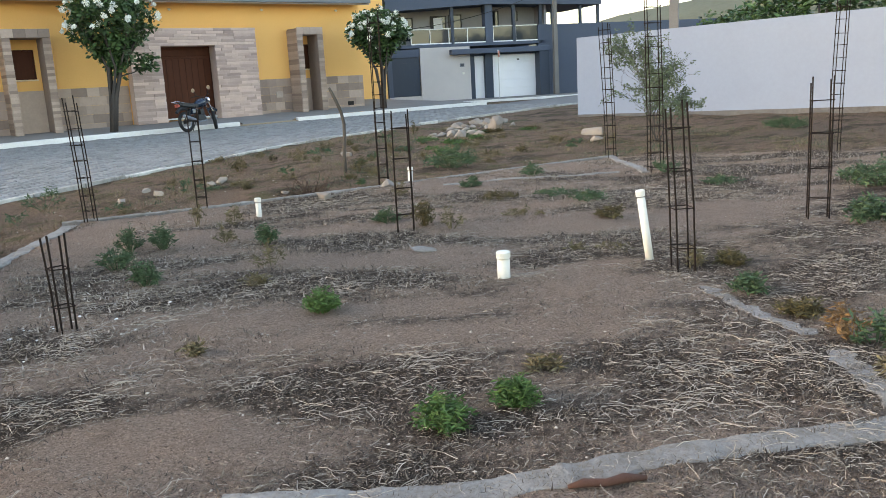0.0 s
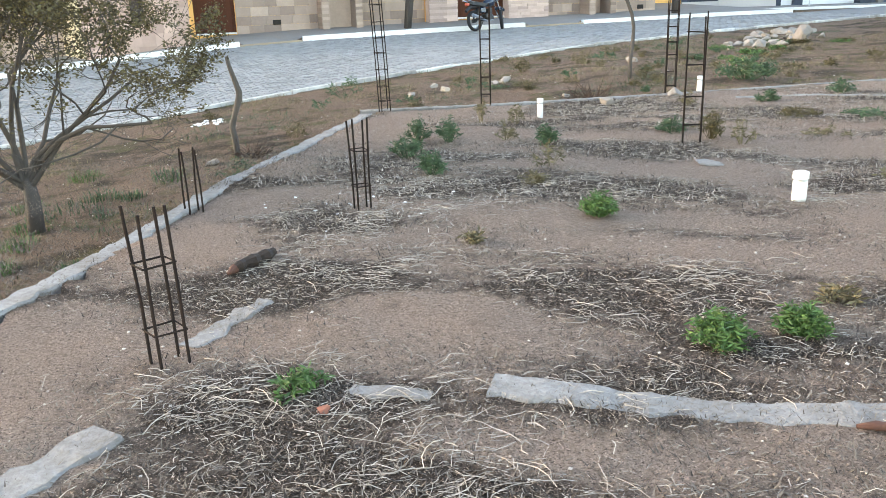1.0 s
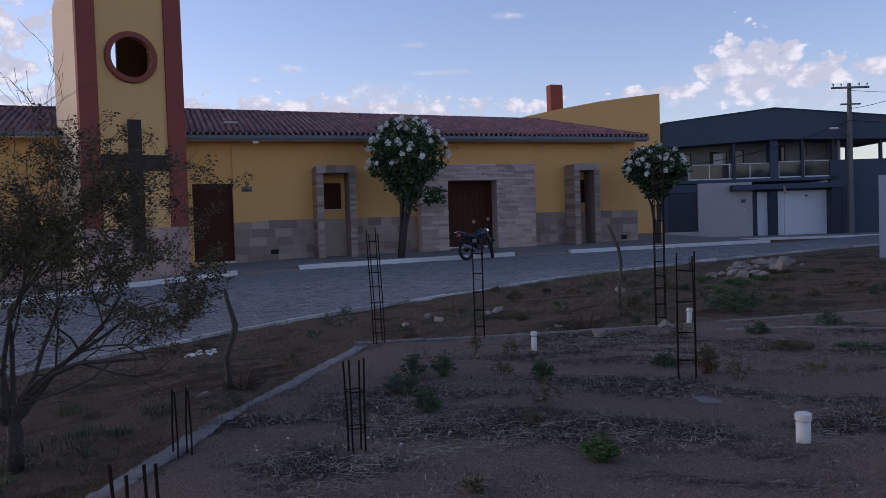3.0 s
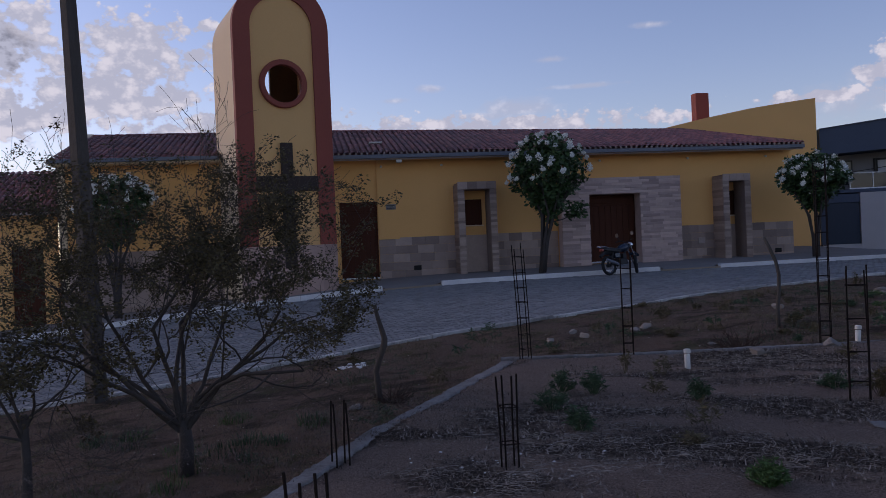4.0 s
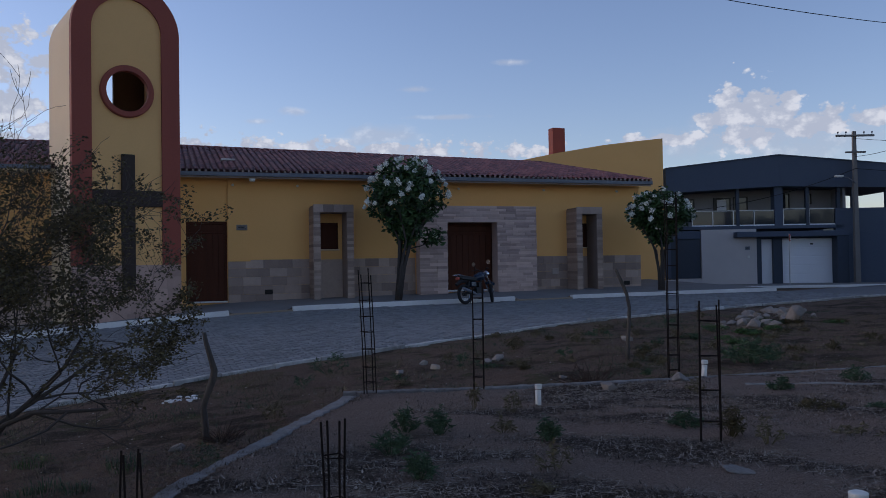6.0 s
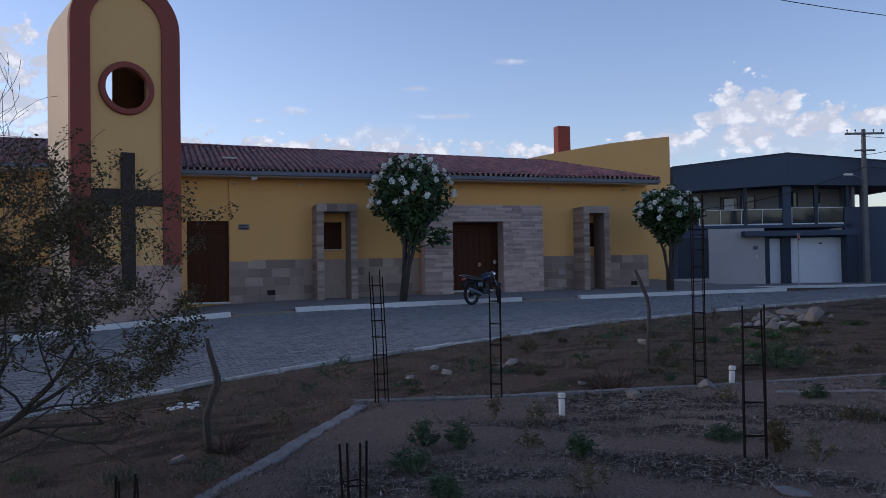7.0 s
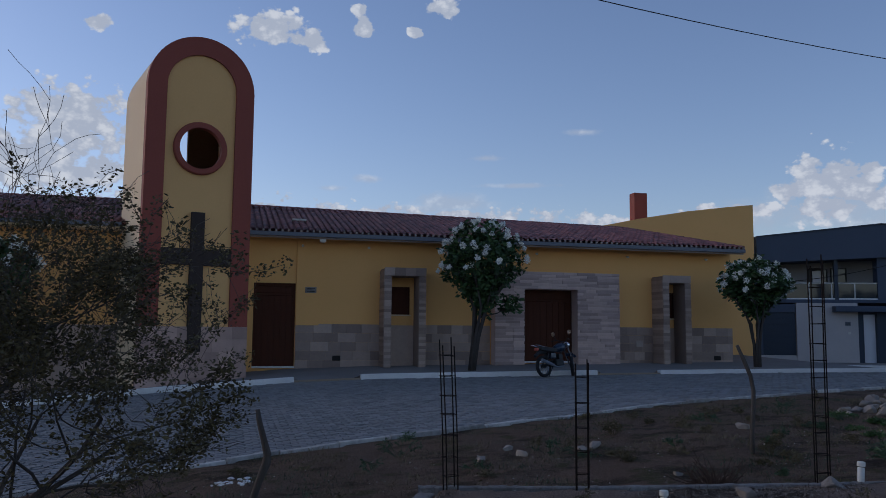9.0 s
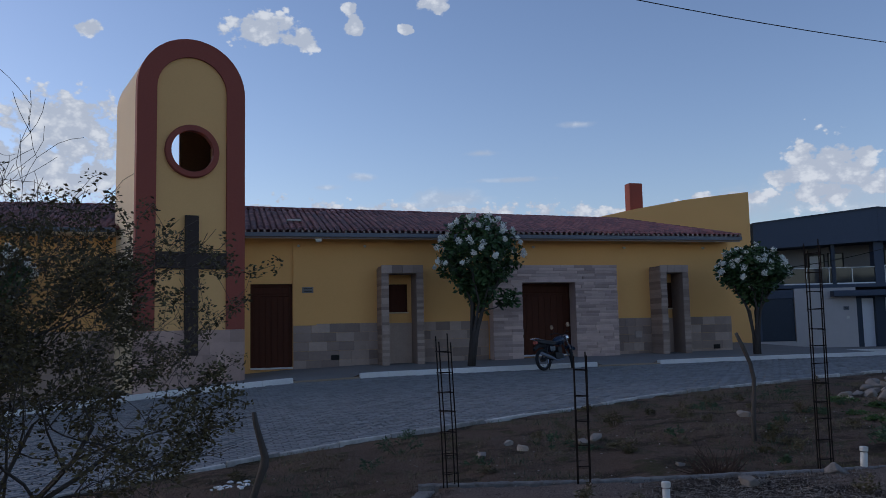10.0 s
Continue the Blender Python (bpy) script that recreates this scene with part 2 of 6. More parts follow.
WOOD_DOOR = surface("dark_varnished_wood", (0.092, 0.031, 0.017), (0.05, 0.018, 0.011), 0.6, 14, 1.5, 0.3, 0.005, stretch=(6, 6, 0.6), spec=0.1)
# Dark brown, much darker than the tower's outer faces
BROWN_RENDER = surface("dark_brown_render", (0.075, 0.06, 0.05), (0.045, 0.037, 0.031), 0.9, 16, 1.0, 0.3, 0.006)
WOOD_CROSS = surface("dark_stained_timber", (0.05, 0.033, 0.026), (0.028, 0.019, 0.015), 0.7, 14, 1.5, 0.4, 0.006, stretch=(5, 5, 0.6))
# Near-black colour painted in for unlit interiors and hollows
DARK = surface("unlit_interior_tone", (0.025, 0.022, 0.02), None, 0.9, 10, 1, 0)
GREY_BLUE = surface("slate_blue_paint", (0.072, 0.093, 0.132), (0.055, 0.072, 0.104), 0.7, 16, 0.4, 0.12, 0.004)
GREY_DARK = surface("dark_blue_steel", (0.035, 0.05, 0.075), (0.026, 0.038, 0.056), 0.45, 14, 0.6, 0.1, 0.002)
HOUSE_WHITE = surface("textured_white_render", (0.54, 0.505, 0.49), (0.40, 0.375, 0.365), 0.8, 40, 0.8, 0.4, 0.008)
# Darker copy of the white render, holding the balcony's shade in its colour
UPPER_SHADED = surface("shaded_white_balcony_render", (0.34, 0.335, 0.34), (0.26, 0.255, 0.26), 0.8, 30, 0.8, 0.3, 0.006)
PANEL_WHITE = surface("white_metal_panel", (0.80, 0.81, 0.83), (0.70, 0.71, 0.73), 0.45, 20, 0.8, 0.05, 0.002)
# Whitewash dimmed and tinted blue: the skylight on the wall is in the colour
WALL_SKYLIT = surface("skylit_whitewash_render", (0.275, 0.315, 0.395), (0.24, 0.27, 0.335), 0.8, 9, 0.5, 0.25, 0.006)
WALL_STAIN = surface("stained_plinth_render", (0.20, 0.18, 0.17), (0.05, 0.042, 0.036), 0.9, 12, 0.9, 0.5, 0.01)
GLASS = glass_material("dark_window_glass")
GLASS_RAIL = glass_material("tinted_railing_glass", (0.022, 0.03, 0.04))
STEEL = surface("satin_rail_steel", (0.55, 0.56, 0.58), (0.42, 0.43, 0.45), 0.35, 30, 2, 0.05, 0.001, metal=0.8)
REBAR = surface("rusted_rebar", (0.016, 0.013, 0.012), (0.034, 0.019, 0.014), 0.85, 90, 6, 0.5, 0.002, spec=0.08)
PVC = surface("white_pvc", (0.68, 0.67, 0.61), (0.55, 0.52, 0.46), 0.45, 20, 4, 0.08, 0.001)
POST_WOOD = surface("grey_weathered_post", (0.10, 0.084, 0.072), (0.045, 0.038, 0.033), 0.9, 24, 3, 0.8, 0.012, stretch=(3, 3, 0.5))
POLE = surface("utility_pole_concrete", (0.20, 0.188, 0.175), (0.13, 0.122, 0.115), 0.85, 18, 1.2, 0.3, 0.006)
ROCK = surface("rubble_rock", (0.31, 0.265, 0.225), (0.17, 0.145, 0.12), 0.9, 9, 2.0, 0.8, 0.03, rnd=0.2)
PEBBLE = surface("pale_pebble", (0.44, 0.38, 0.32), (0.28, 0.23, 0.19), 0.9, 40, 3, 0.2, 0.002, rnd=0.4, island=True)
CLOD = surface("soil_clod", (0.21, 0.15, 0.115), (0.10, 0.073, 0.056), 0.95, 40, 3, 0.2, 0.002, rnd=0.5, island=True)
BARK = surface("grey_tree_bark", (0.08, 0.067, 0.06), (0.04, 0.034, 0.03), 0.9, 22, 3, 0.8, 0.015, stretch=(2, 2, 0.6))
# Bark colour darkened to hold the shade of branches against bright sky
BARK_SHADED = surface("shaded_branch_bark", (0.085, 0.072, 0.063), (0.04, 0.034, 0.03), 0.9, 22, 3, 0.6, 0.01)
LEAF_DARK = surface("dark_glossy_leaf", (0.04, 0.085, 0.024), (0.022, 0.05, 0.017), 0.45, 12, 1.5, 0, rnd=0.45, island=True, spec=0.4)
LEAF_OLIVE = surface("dusty_olive_leaf", (0.07, 0.062, 0.026), (0.105, 0.068, 0.03), 0.7, 6, 1.2, 0, rnd=0.5, island=True)
LEAF_GREY = surface("grey_green_leaf", (0.095, 0.13, 0.08), (0.05, 0.072, 0.046), 0.7, 6, 1.2, 0, rnd=0.4, island=True)
LEAF_WEED = surface("fresh_weed_leaf", (0.06, 0.118, 0.031), (0.042, 0.086, 0.025), 0.6, 8, 2, 0, rnd=0.4, island=True)
LEAF_BLUE = surface("dull_green_weed_leaf", (0.055, 0.095, 0.045), (0.04, 0.07, 0.034), 0.65, 8, 2, 0, rnd=0.4, island=True)
LEAF_DRY = surface("dry_weed_leaf", (0.14, 0.11, 0.06), (0.085, 0.074, 0.038), 0.8, 8, 2, 0, rnd=0.4, island=True)
LEAF_RUST = surface("rusty_dry_weed", (0.18, 0.10, 0.045), (0.12, 0.075, 0.035), 0.8, 8, 2, 0, rnd=0.4, island=True)
GRASS_DRY = surface("bleached_verge_grass", (0.20, 0.155, 0.085), (0.11, 0.088, 0.05), 0.8, 8, 2, 0, rnd=0.5, island=True)
TWIG = surface("dark_dry_twig", (0.05, 0.03, 0.022), (0.09, 0.055, 0.038), 0.9, 20, 3, 0.2, 0.002, rnd=0.4, island=True)
ROTTEN = surface("rotten_red_wood", (0.10, 0.045, 0.032), (0.05, 0.026, 0.02), 0.9, 30, 5, 0.8, 0.01)
PETAL = surface("white_blossom", (0.86, 0.86, 0.82), (0.76, 0.77, 0.68), 0.6, 10, 2, 0, rnd=0.12, island=True)
STRAW = surface("bleached_straw", (0.40, 0.34, 0.285), (0.20, 0.16, 0.128), 0.85, 12, 1, 0, rnd=0.4, island=True)
STRAW_GREY = surface("grey_dry_litter", (0.15, 0.115, 0.09), (0.045, 0.034, 0.027), 0.9, 12, 1, 0, rnd=0.75, island=True)
RUBBER = surface("black_rubber", (0.018, 0.018, 0.019), None, 0.8, 30, 3, 0.1, 0.002)
BIKE_PAINT = surface("dark_blue_tank_paint", (0.012, 0.026, 0.05), (0.01, 0.018, 0.035), 0.25, 10, 2, 0, spec=0.5)
CHAR = surface("charred_wood", (0.022, 0.017, 0.014), (0.05, 0.03, 0.022), 0.9, 30, 6, 1.0, 0.02)
BIKE_DARK = surface("black_plastic", (0.022, 0.022, 0.024), None, 0.5, 20, 2, 0.05, 0.001)
CHROME = surface("worn_chrome", (0.62, 0.62, 0.64), (0.5, 0.5, 0.52), 0.2, 20, 2, 0, metal=1.0)
CABLE = surface("black_cable", (0.02, 0.02, 0.022), None, 0.7, 20, 2, 0)
SIGN_RED = surface("faded_red_sign", (0.45, 0.08, 0.05), (0.40, 0.12, 0.09), 0.5, 12, 3, 0)
BRICK = surface("broken_red_brick", (0.30, 0.11, 0.065), (0.20, 0.075, 0.05), 0.9, 20, 3, 0.5, 0.006)
HILL = surface("distant_wooded_hill", (0.12, 0.125, 0.085), (0.085, 0.085, 0.055), 0.95, 0.3, 0.03, 0.2, 0.5)


# ---- building helpers ----
class Shape:
    """Gathers vertices and faces of one mesh."""

    def __init__(self):
        self.v, self.f = [], []

    def quad(self, *pts):
        n = len(self.v)
        self.v += [tuple(p) for p in pts]
        self.f.append(tuple(range(n, n + len(pts))))
        return self

    def box(self, x0, x1, y0, y1, z0, z1, m=None, bevel=0.0):
        n, e = len(self.v), bevel
        if e:
            pts = []
            for z, k in ((z0, 0), (z0 + e, 1), (z1 - e, 1), (z1, 0)):
                o = e * (1 - k)
                pts += [(x0 + o, y0 + o, z), (x1 - o, y0 + o, z), (x1 - o, y1 - o, z), (x0 + o, y1 - o, z)]
            rings = 4
        else:
            pts = [(x, y, z) for z in (z0, z1) for x, y in ((x0, y0), (x1, y0), (x1, y1), (x0, y1))]
            rings = 2
        self.v += [tuple(m @ Vector(p)) if m else p for p in pts]
        self.f.append((n + 3, n + 2, n + 1, n))
        for r in range(rings - 1):
            for i in range(4):
                j = (i + 1) % 4
                self.f.append((n + 4 * r + i, n + 4 * r + j, n + 4 * r + 4 + j, n + 4 * r + 4 + i))
        k = n + 4 * (rings - 1)
        self.f.append((k, k + 1, k + 2, k + 3))
        return self

    def tube(self, pts, radii, sides=6, cap=True):
        pts = [Vector(p) for p in pts]
        if isinstance(radii, (int, float)):
            radii = [radii] * len(pts)
        n0 = len(self.v)
        side = None
        for i, p in enumerate(pts):
            d = (pts[min(i + 1, len(pts) - 1)] - pts[max(i - 1, 0)]).normalized()
            if side is None:
                side = d.orthogonal().normalized()
            side = (side - d * side.dot(d)).normalized()
            up = d.cross(side)
            for k in range(sides):
                a = 2 * math.pi * k / sides
                self.v.append(tuple(p + (side * math.cos(a) + up * math.sin(a)) * radii[i]))
        for i in range(len(pts) - 1):
            for k in range(sides):
                j = (k + 1) % sides
                self.f.append((n0 + i * sides + k, n0 + i * sides + j, n0 + (i + 1) * sides + j, n0 + (i + 1) * sides + k))
        if cap:
            self.f.append(tuple(reversed(range(n0, n0 + sides))))
            self.f.append(tuple(range(n0 + (len(pts) - 1) * sides, n0 + len(pts) * sides)))
        return self

    def prism(self, outline, y0, y1):
        """An outline of (x, z) pairs pushed from y0 to y1."""
        n, k = len(self.v), len(outline)
        self.v += [(x, y0, z) for x, z in outline] + [(x, y1, z) for x, z in outline]
        self.f.append(tuple(range(n, n + k)))
        self.f.append(tuple(reversed(range(n + k, n + 2 * k))))
        for i in range(k):
            j = (i + 1) % k
            self.f.append((n + j, n + i, n + k + i, n + k + j))
        return self

    def mesh(self, name, smooth=False):
        me = bpy.data.meshes.new(name)
        me.from_pydata(self.v, [], self.f)
        if smooth:
            me.polygons.foreach_set("use_smooth", [True] * len(me.polygons))
        me.update()
        return me


def thing(name, label, category, at=None, group="", kind=""):
    """An Empty at a thing's base, which its parts hang under."""
    ob = tagged(new(name), label, category, group, kind)
    ob.empty_display_size = 0.2
    ob.matrix_basis = at if at is not None else Matrix()
    return ob


def part(name, shape, material, parent, label="", smooth=False):
    me = shape if isinstance(shape, bpy.types.Mesh) else shape.mesh(name, smooth)
    if not me.materials:
        me.materials.append(material)
    ob = new(name, me)
    ob.parent = parent
    return tagged(ob, label) if label else ob


def solid(name, shape, material, label, category, kind="", at=None, group="", smooth=False):
    me = shape if isinstance(shape, bpy.types.Mesh) else shape.mesh(name, smooth)
    if not me.materials:
        me.materials.append(material)
    ob = tagged(new(name, me), label, category, group, kind)
    if at is not None:
        ob.matrix_basis = at
    return ob


# ---- the lie of the land ----
SLOPE_X = (-60, -30, -10.6, -1.6, 2.4, 5, 12, 20, 90)
SLOPE_Z = (-3.6, -2.5, -1.1, -0.25, 0.03, 0.12, 0.2, 0.25, 0.25)
NEAR_X = (-60, -30, -12, -5.8, -2.1, -0.5, 1.2, 4.1, 6.5, 10, 14.2, 22, 30, 45, 90)
NEAR_Y = (18.5, 17.0, 16.0, 15.8, 16.0, 16.3, 16.6, 17.0, 17.5, 19.1, 20.5, 22.8, 24.8, 27.5, 30)
FAR_Y = 28.5


def road_z(x, y):
    return np.interp(x - 0.3 * (FAR_Y - y), SLOPE_X, SLOPE_Z)


def near_kerb(x):
    return np.interp(x, NEAR_X, NEAR_Y)


def left_edge(y):
    """The lot's left foundation line."""
    return np.interp(y, (-20, 5.5, 6.3, 8.1, 10.1, 11.5), (-14.4, -0.95, -0.51, 0.39, 1.62, 2.5))


def rear_edge(x):
    return np.interp(x, (2.5, 3.85, 6.5, 11, 13.2, 40), (11.55, 11.2, 10.85, 10.5, 7.6, 2.0))


def on_lot(x, y):
    return (x > left_edge(y)) & (y < rear_edge(x))


def ground_z(x, y):
    x, y = np.asarray(x, float), np.asarray(y, float)
    r = road_z(x, y)
    low = np.minimum(r, 0.015 * np.clip(y - 11, 0, 30)) - 0.02
    t = np.clip((y - near_kerb(x) + 3.0) / 3.0, 0, 1)
    out = low * (1 - t) + (r - 0.02) * t
    out = np.where((y > near_kerb(x)), r - 0.09, out)
    out = np.where(y > FAR_Y, np.minimum(r, 0.3) - 0.1, out)
    far = np.clip((np.hypot(x - 5, y - 15) - 70) / 100, 0, 1)
    out = out * (1 - far) - 0.6 * far
    return np.where(on_lot(x, y), 0.0, out)


# centre, half length, half depth of the bare sandy patches between the drifts of litter
BARE_SAND = [(3.4, 4.25, 1.0, 0.32), (0.95, 4.65, 0.5, 0.28), (2.7, 5.05, 0.9, 0.25), (0.9, 3.35, 0.6, 0.22), (1.2, 5.2, 0.4, 0.2), (2.2, 6.3, 0.8, 0.3), (3.6, 6.6, 0.7, 0.3), (3.2, 8.9, 1.2, 0.5), (5.6, 6.6, 0.9, 0.3), (6.8, 6.3, 1.5, 0.5)]


def litter_cover(x, y):
    """How thickly dry litter covers the lot, 0 to 1."""
    u, v = 0.86 * x - 0.5 * y, 0.5 * x + 0.86 * y
    d = 0.50 + 0.75 * noise.noise(Vector((u * 0.5, v * 1.35, 2.0))) + 0.45 * noise.noise(Vector((u * 1.3, v * 3.0, 7.0))) + 0.15 * noise.noise(Vector((u * 4.0, v * 7.0, 3.0)))
    d -= 0.12 * min(1.0, max(0.0, (y - 7.0) / 3.0))
    for cx, cy, a, b in BARE_SAND:
        du, dv = (0.86 * (x - cx) - 0.5 * (y - cy)) / a, (0.5 * (x - cx) + 0.86 * (y - cy)) / b
        d -= 0.6 * math.exp(-du * du - dv * dv)
    edge = x - float(left_edge(y))
    d -= 0.55 * math.exp(-((edge - 0.45) / 0.4) ** 2) * (1 if y < 7.5 else 0.4)
    return min(1.0, max(0.0, d))


def relief(x, y):
    p = Vector((x, y, 0))
    return 0.034 * noise.noise(p * 0.9) + 0.014 * noise.noise(p * 3.1) + 0.007 * noise.noise(p * 9.0)


def ground_height(x, y):
    z = float(ground_z(x, y))
    if abs(x - 5) < 20 and -3 < y < float(near_kerb(x)) - 0.25:
        z += relief(x, y) * (1.0 if bool(on_lot(x, y)) else 2.0)
    return z


def build_ground():
    xs = np.r_[-900, -500, -250, -120, -70, np.arange(-45, -8, 1.0), np.arange(-8, 14, 0.11), np.arange(14, 26, 0.3), np.arange(26, 60, 1.5), 80, 130, 260, 500, 900]
    ys = np.r_[-900, -400, -150, -60, -30, np.arange(-14, 1.5, 0.2), np.arange(1.5, 13.5, 0.09), np.arange(13.5, 24, 0.25), np.arange(24, 60, 1.5), 80, 130, 260, 500, 900]
    X, Y = np.meshgrid(xs, ys)
    Z = ground_z(X, Y)
    lot = on_lot(X, Y)
    near = (np.abs(X - 5) < 20) & (Y > -3) & (Y < near_kerb(X) - 0.25)
    bumps = np.zeros_like(Z)
    for i in range(Z.shape[0]):
        for j in range(Z.shape[1]):
            if near[i, j]:
                bumps[i, j] = relief(X[i, j], Y[i, j])
    Z = Z + bumps * np.where(lot, 1.0, 2.0)
    ny, nx = Z.shape
    idx = np.arange(nx * ny).reshape(ny, nx)
    faces = np.stack([idx[:-1, :-1], idx[:-1, 1:], idx[1:, 1:], idx[1:, :-1]], -1).reshape(-1, 4)
    me = bpy.data.meshes.new("ground")
    me.from_pydata(np.stack([X, Y, Z], -1).reshape(-1, 3).tolist(), [], faces.tolist())
    me.materials.append(SOIL), me.materials.append(VERGE)
    inside = (lot[:-1, :-1] & lot[1:, 1:]).reshape(-1)
    me.polygons.foreach_set("material_index", np.where(inside, 0, 1).astype("i"))
    me.polygons.foreach_set("use_smooth", [True] * len(me.polygons))
    cover = np.where(lot & near, 0.0, 0.35)
    for i in range(ny):
        for j in range(nx):
            if lot[i, j] and near[i, j]:
                cover[i, j] = litter_cover(X[i, j], Y[i, j])
    me.attributes.new("litter", "FLOAT", "POINT").data.foreach_set("value", cover.reshape(-1).astype("f"))
    me.update()
    tagged(new("ground", me), "bare sandy lot soil with dry litter and weedy verge", "ground", kind="structure")


build_ground()


def strip_along(line, width, z0, z1, wobble=0.0, seed=1):
    """A low concrete beam that follows a line of (x, y), with a slightly ragged top edge."""
    rng = random.Random(seed)
    s = Shape()
    pts = []
    for (xa, ya), (xb, yb) in zip(line, line[1:]):
        n = max(1, int(math.hypot(xb - xa, yb - ya) / 0.05))
        pts += [(xa + (xb - xa) * i / n, ya + (yb - ya) * i / n) for i in range(n)]
    pts.append(line[-1])
    rings = []
    for i, (x, y) in enumerate(pts):
        xa, ya = pts[max(0, i - 1)]
        xb, yb = pts[min(len(pts) - 1, i + 1)]
        d = math.hypot(xb - xa, yb - ya)
        nx, ny = -(yb - ya) / d, (xb - xa) / d
        wl = width / 2 + wobble * (0.7 * noise.noise(Vector((x * 2.3, y * 2.3, seed))) + 1.6 * noise.noise(Vector((x * 14, y * 14, seed + 3))) - 0.3)
        wr = width / 2 + wobble * (0.7 * noise.noise(Vector((x * 2.3, y * 2.3, seed + 7))) + 2.2 * noise.noise(Vector((x * 11, y * 11, seed + 9))) - 0.3)
        wl, wr = max(0.02, wl), max(0.02, wr)
        zt = z1 + rng.uniform(-0.15, 0.15) * wobble + (relief(x, y) if z0 > -0.3 else 0.0)
        b = len(s.v)
        s.v += [(x + nx * wl, y + ny * wl, z0), (x + nx * wl, y + ny * wl, zt - 0.012), (x + nx * (wl - 0.015), y + ny * (wl - 0.015), zt),
                (x - nx * (wr - 0.015), y - ny * (wr - 0.015), zt), (x - nx * wr, y - ny * wr, zt - 0.012), (x - nx * wr, y - ny * wr, z0)]
        rings.append(b)
    for a, b in zip(rings, rings[1:]):
        for k in range(5):
            s.f.append((a + k, a + k + 1, b + k + 1, b + k))
    s.f.append(tuple(rings[0] + k for k in range(5, -1, -1)))
    s.f.append(tuple(rings[-1] + k for k in range(6)))
    return s


BEAMS = [
    ("foundation_wall", [(-7.2, -6.5), (-1.05, 5.42), (-0.55, 6.22), (0.33, 8.0), (1.56, 10.05), (2.3, 11.3)], 0.17, -1.6, 0.010, 0.022, "low grey concrete foundation wall edging the lot"),
    ("foundation_beam", [(2.3, 11.65), (3.85, 11.28), (6.5, 10.92), (11.0, 10.55)], 0.09, -0.4, 0.016, 0.02, "narrow concrete sill along the lot's rear edge"),
    ("foundation_beam", [(0.92, 3.75), (1.4, 3.43), (1.95, 3.11), (2.25, 2.98), (2.89, 2.66), (3.3, 2.44)], 0.19, -0.12, 0.009, 0.018, "cracked pale concrete ground beam half buried in soil"),
    ("foundation_beam", [(0.43, 3.95), (0.70, 3.78)], 0.10, -0.1, 0.008, 0.03, "broken end of a concrete ground beam"),
    ("foundation_beam", [(-0.14, 4.65), (0.25, 5.08)], 0.15, -0.1, 0.008, 0.028, "crumbling concrete ground beam beside a rebar cage"),
    ("foundation_beam", [(-1.1, 3.36), (-0.7, 3.71), (-0.43, 3.94)], 0.20, -0.1, 0.008, 0.03, "crumbling concrete ground beam in straw litter"),
    ("foundation_beam", [(3.3, 2.4), (3.59, 2.69), (3.9, 3.06)], 0.16, -0.1, 0.008, 0.03, "pale concrete ground beam crossing the lot"),
    ("foundation_beam", [(4.08, 3.28), (4.36, 3.86), (4.62, 4.3)], 0.13, -0.1, 0.006, 0.035, "dusty concrete ground beam crossing the lot"),
    ("foundation_beam", [(9.3, 8.5), (10.9, 10.5)], 0.14, -0.2, 0.02, 0.02, "concrete sill between two tall rebar cages"),
    ("foundation_beam", [(7.0, 10.2), (9.2, 8.9)], 0.1, -0.2, 0.012, 0.02, "thin concrete sill sunk in the lot"),
]
for nm, line, w, z0, z1, wob, lab in BEAMS:
    solid(nm, strip_along(line, w, z0, z1, wob, len(lab)), CONCRETE, lab, "foundation")


# ---- street ----
def build_road():
    s = Shape()
    xs = np.r_[np.arange(-60, -12, 2.0), np.arange(-12, 26, 0.5), np.arange(26, 90, 2.0)]
    rows = 14
    for x in xs:
        y0 = near_kerb(x)
        y1 = FAR_Y if x < 23.5 else FAR_Y + (x - 23.5) * 0.35
        y1 = max(y1, y0 + 2.5)
        for k in range(rows + 1):
            y = y0 + (y1 - y0) * k / rows
            s.v.append((x, y, float(road_z(x, y)) - 0.025))
    n = rows + 1
    for i in range(len(xs) - 1):
        for k in range(rows):
            s.f.append((i * n + k, (i + 1) * n + k, (i + 1) * n + k + 1, i * n + k + 1))
    return solid("road", s, JOINT, "grey stone block paving with sandy joints", "road", "structure", smooth=True)


road = build_road()

# kerb stones along the lot side, worn white
kerb_line = thing("kerb_lot_side", "worn whitewashed kerb stones along the weedy verge", "kerb", kind="structure")
rk = random.Random(5)
x = -14.0
while x < 34:
    step = rk.uniform(0.75, 0.95)
    xa, xb = x + 0.008, x + step - 0.008
    ya, yb = float(near_kerb(xa)), float(near_kerb(xb))
    za, zb = float(road_z(xa, ya)), float(road_z(xb, yb))
    m = Matrix.Translation((xa, ya, za)) @ Matrix.Rotation(math.atan2(yb - ya, xb - xa), 4, "Z") @ Matrix.Rotation(-math.atan2(zb - za, xb - xa), 4, "Y")
    ln = math.hypot(xb - xa, yb - ya)
    part("kerb_stone", Shape().box(0, ln, -rk.uniform(0.07, 0.10), rk.uniform(-0.01, 0.012), -0.25, rk.uniform(0.012, 0.05), m, 0.012), KERB_OLD, kerb_line)
    x += step

# kerb of the church pavement, in three painted lengths with bare ramps between
kerb_far = thing("kerb_church_side", "white painted kerb along the church pavement", "kerb", kind="structure")


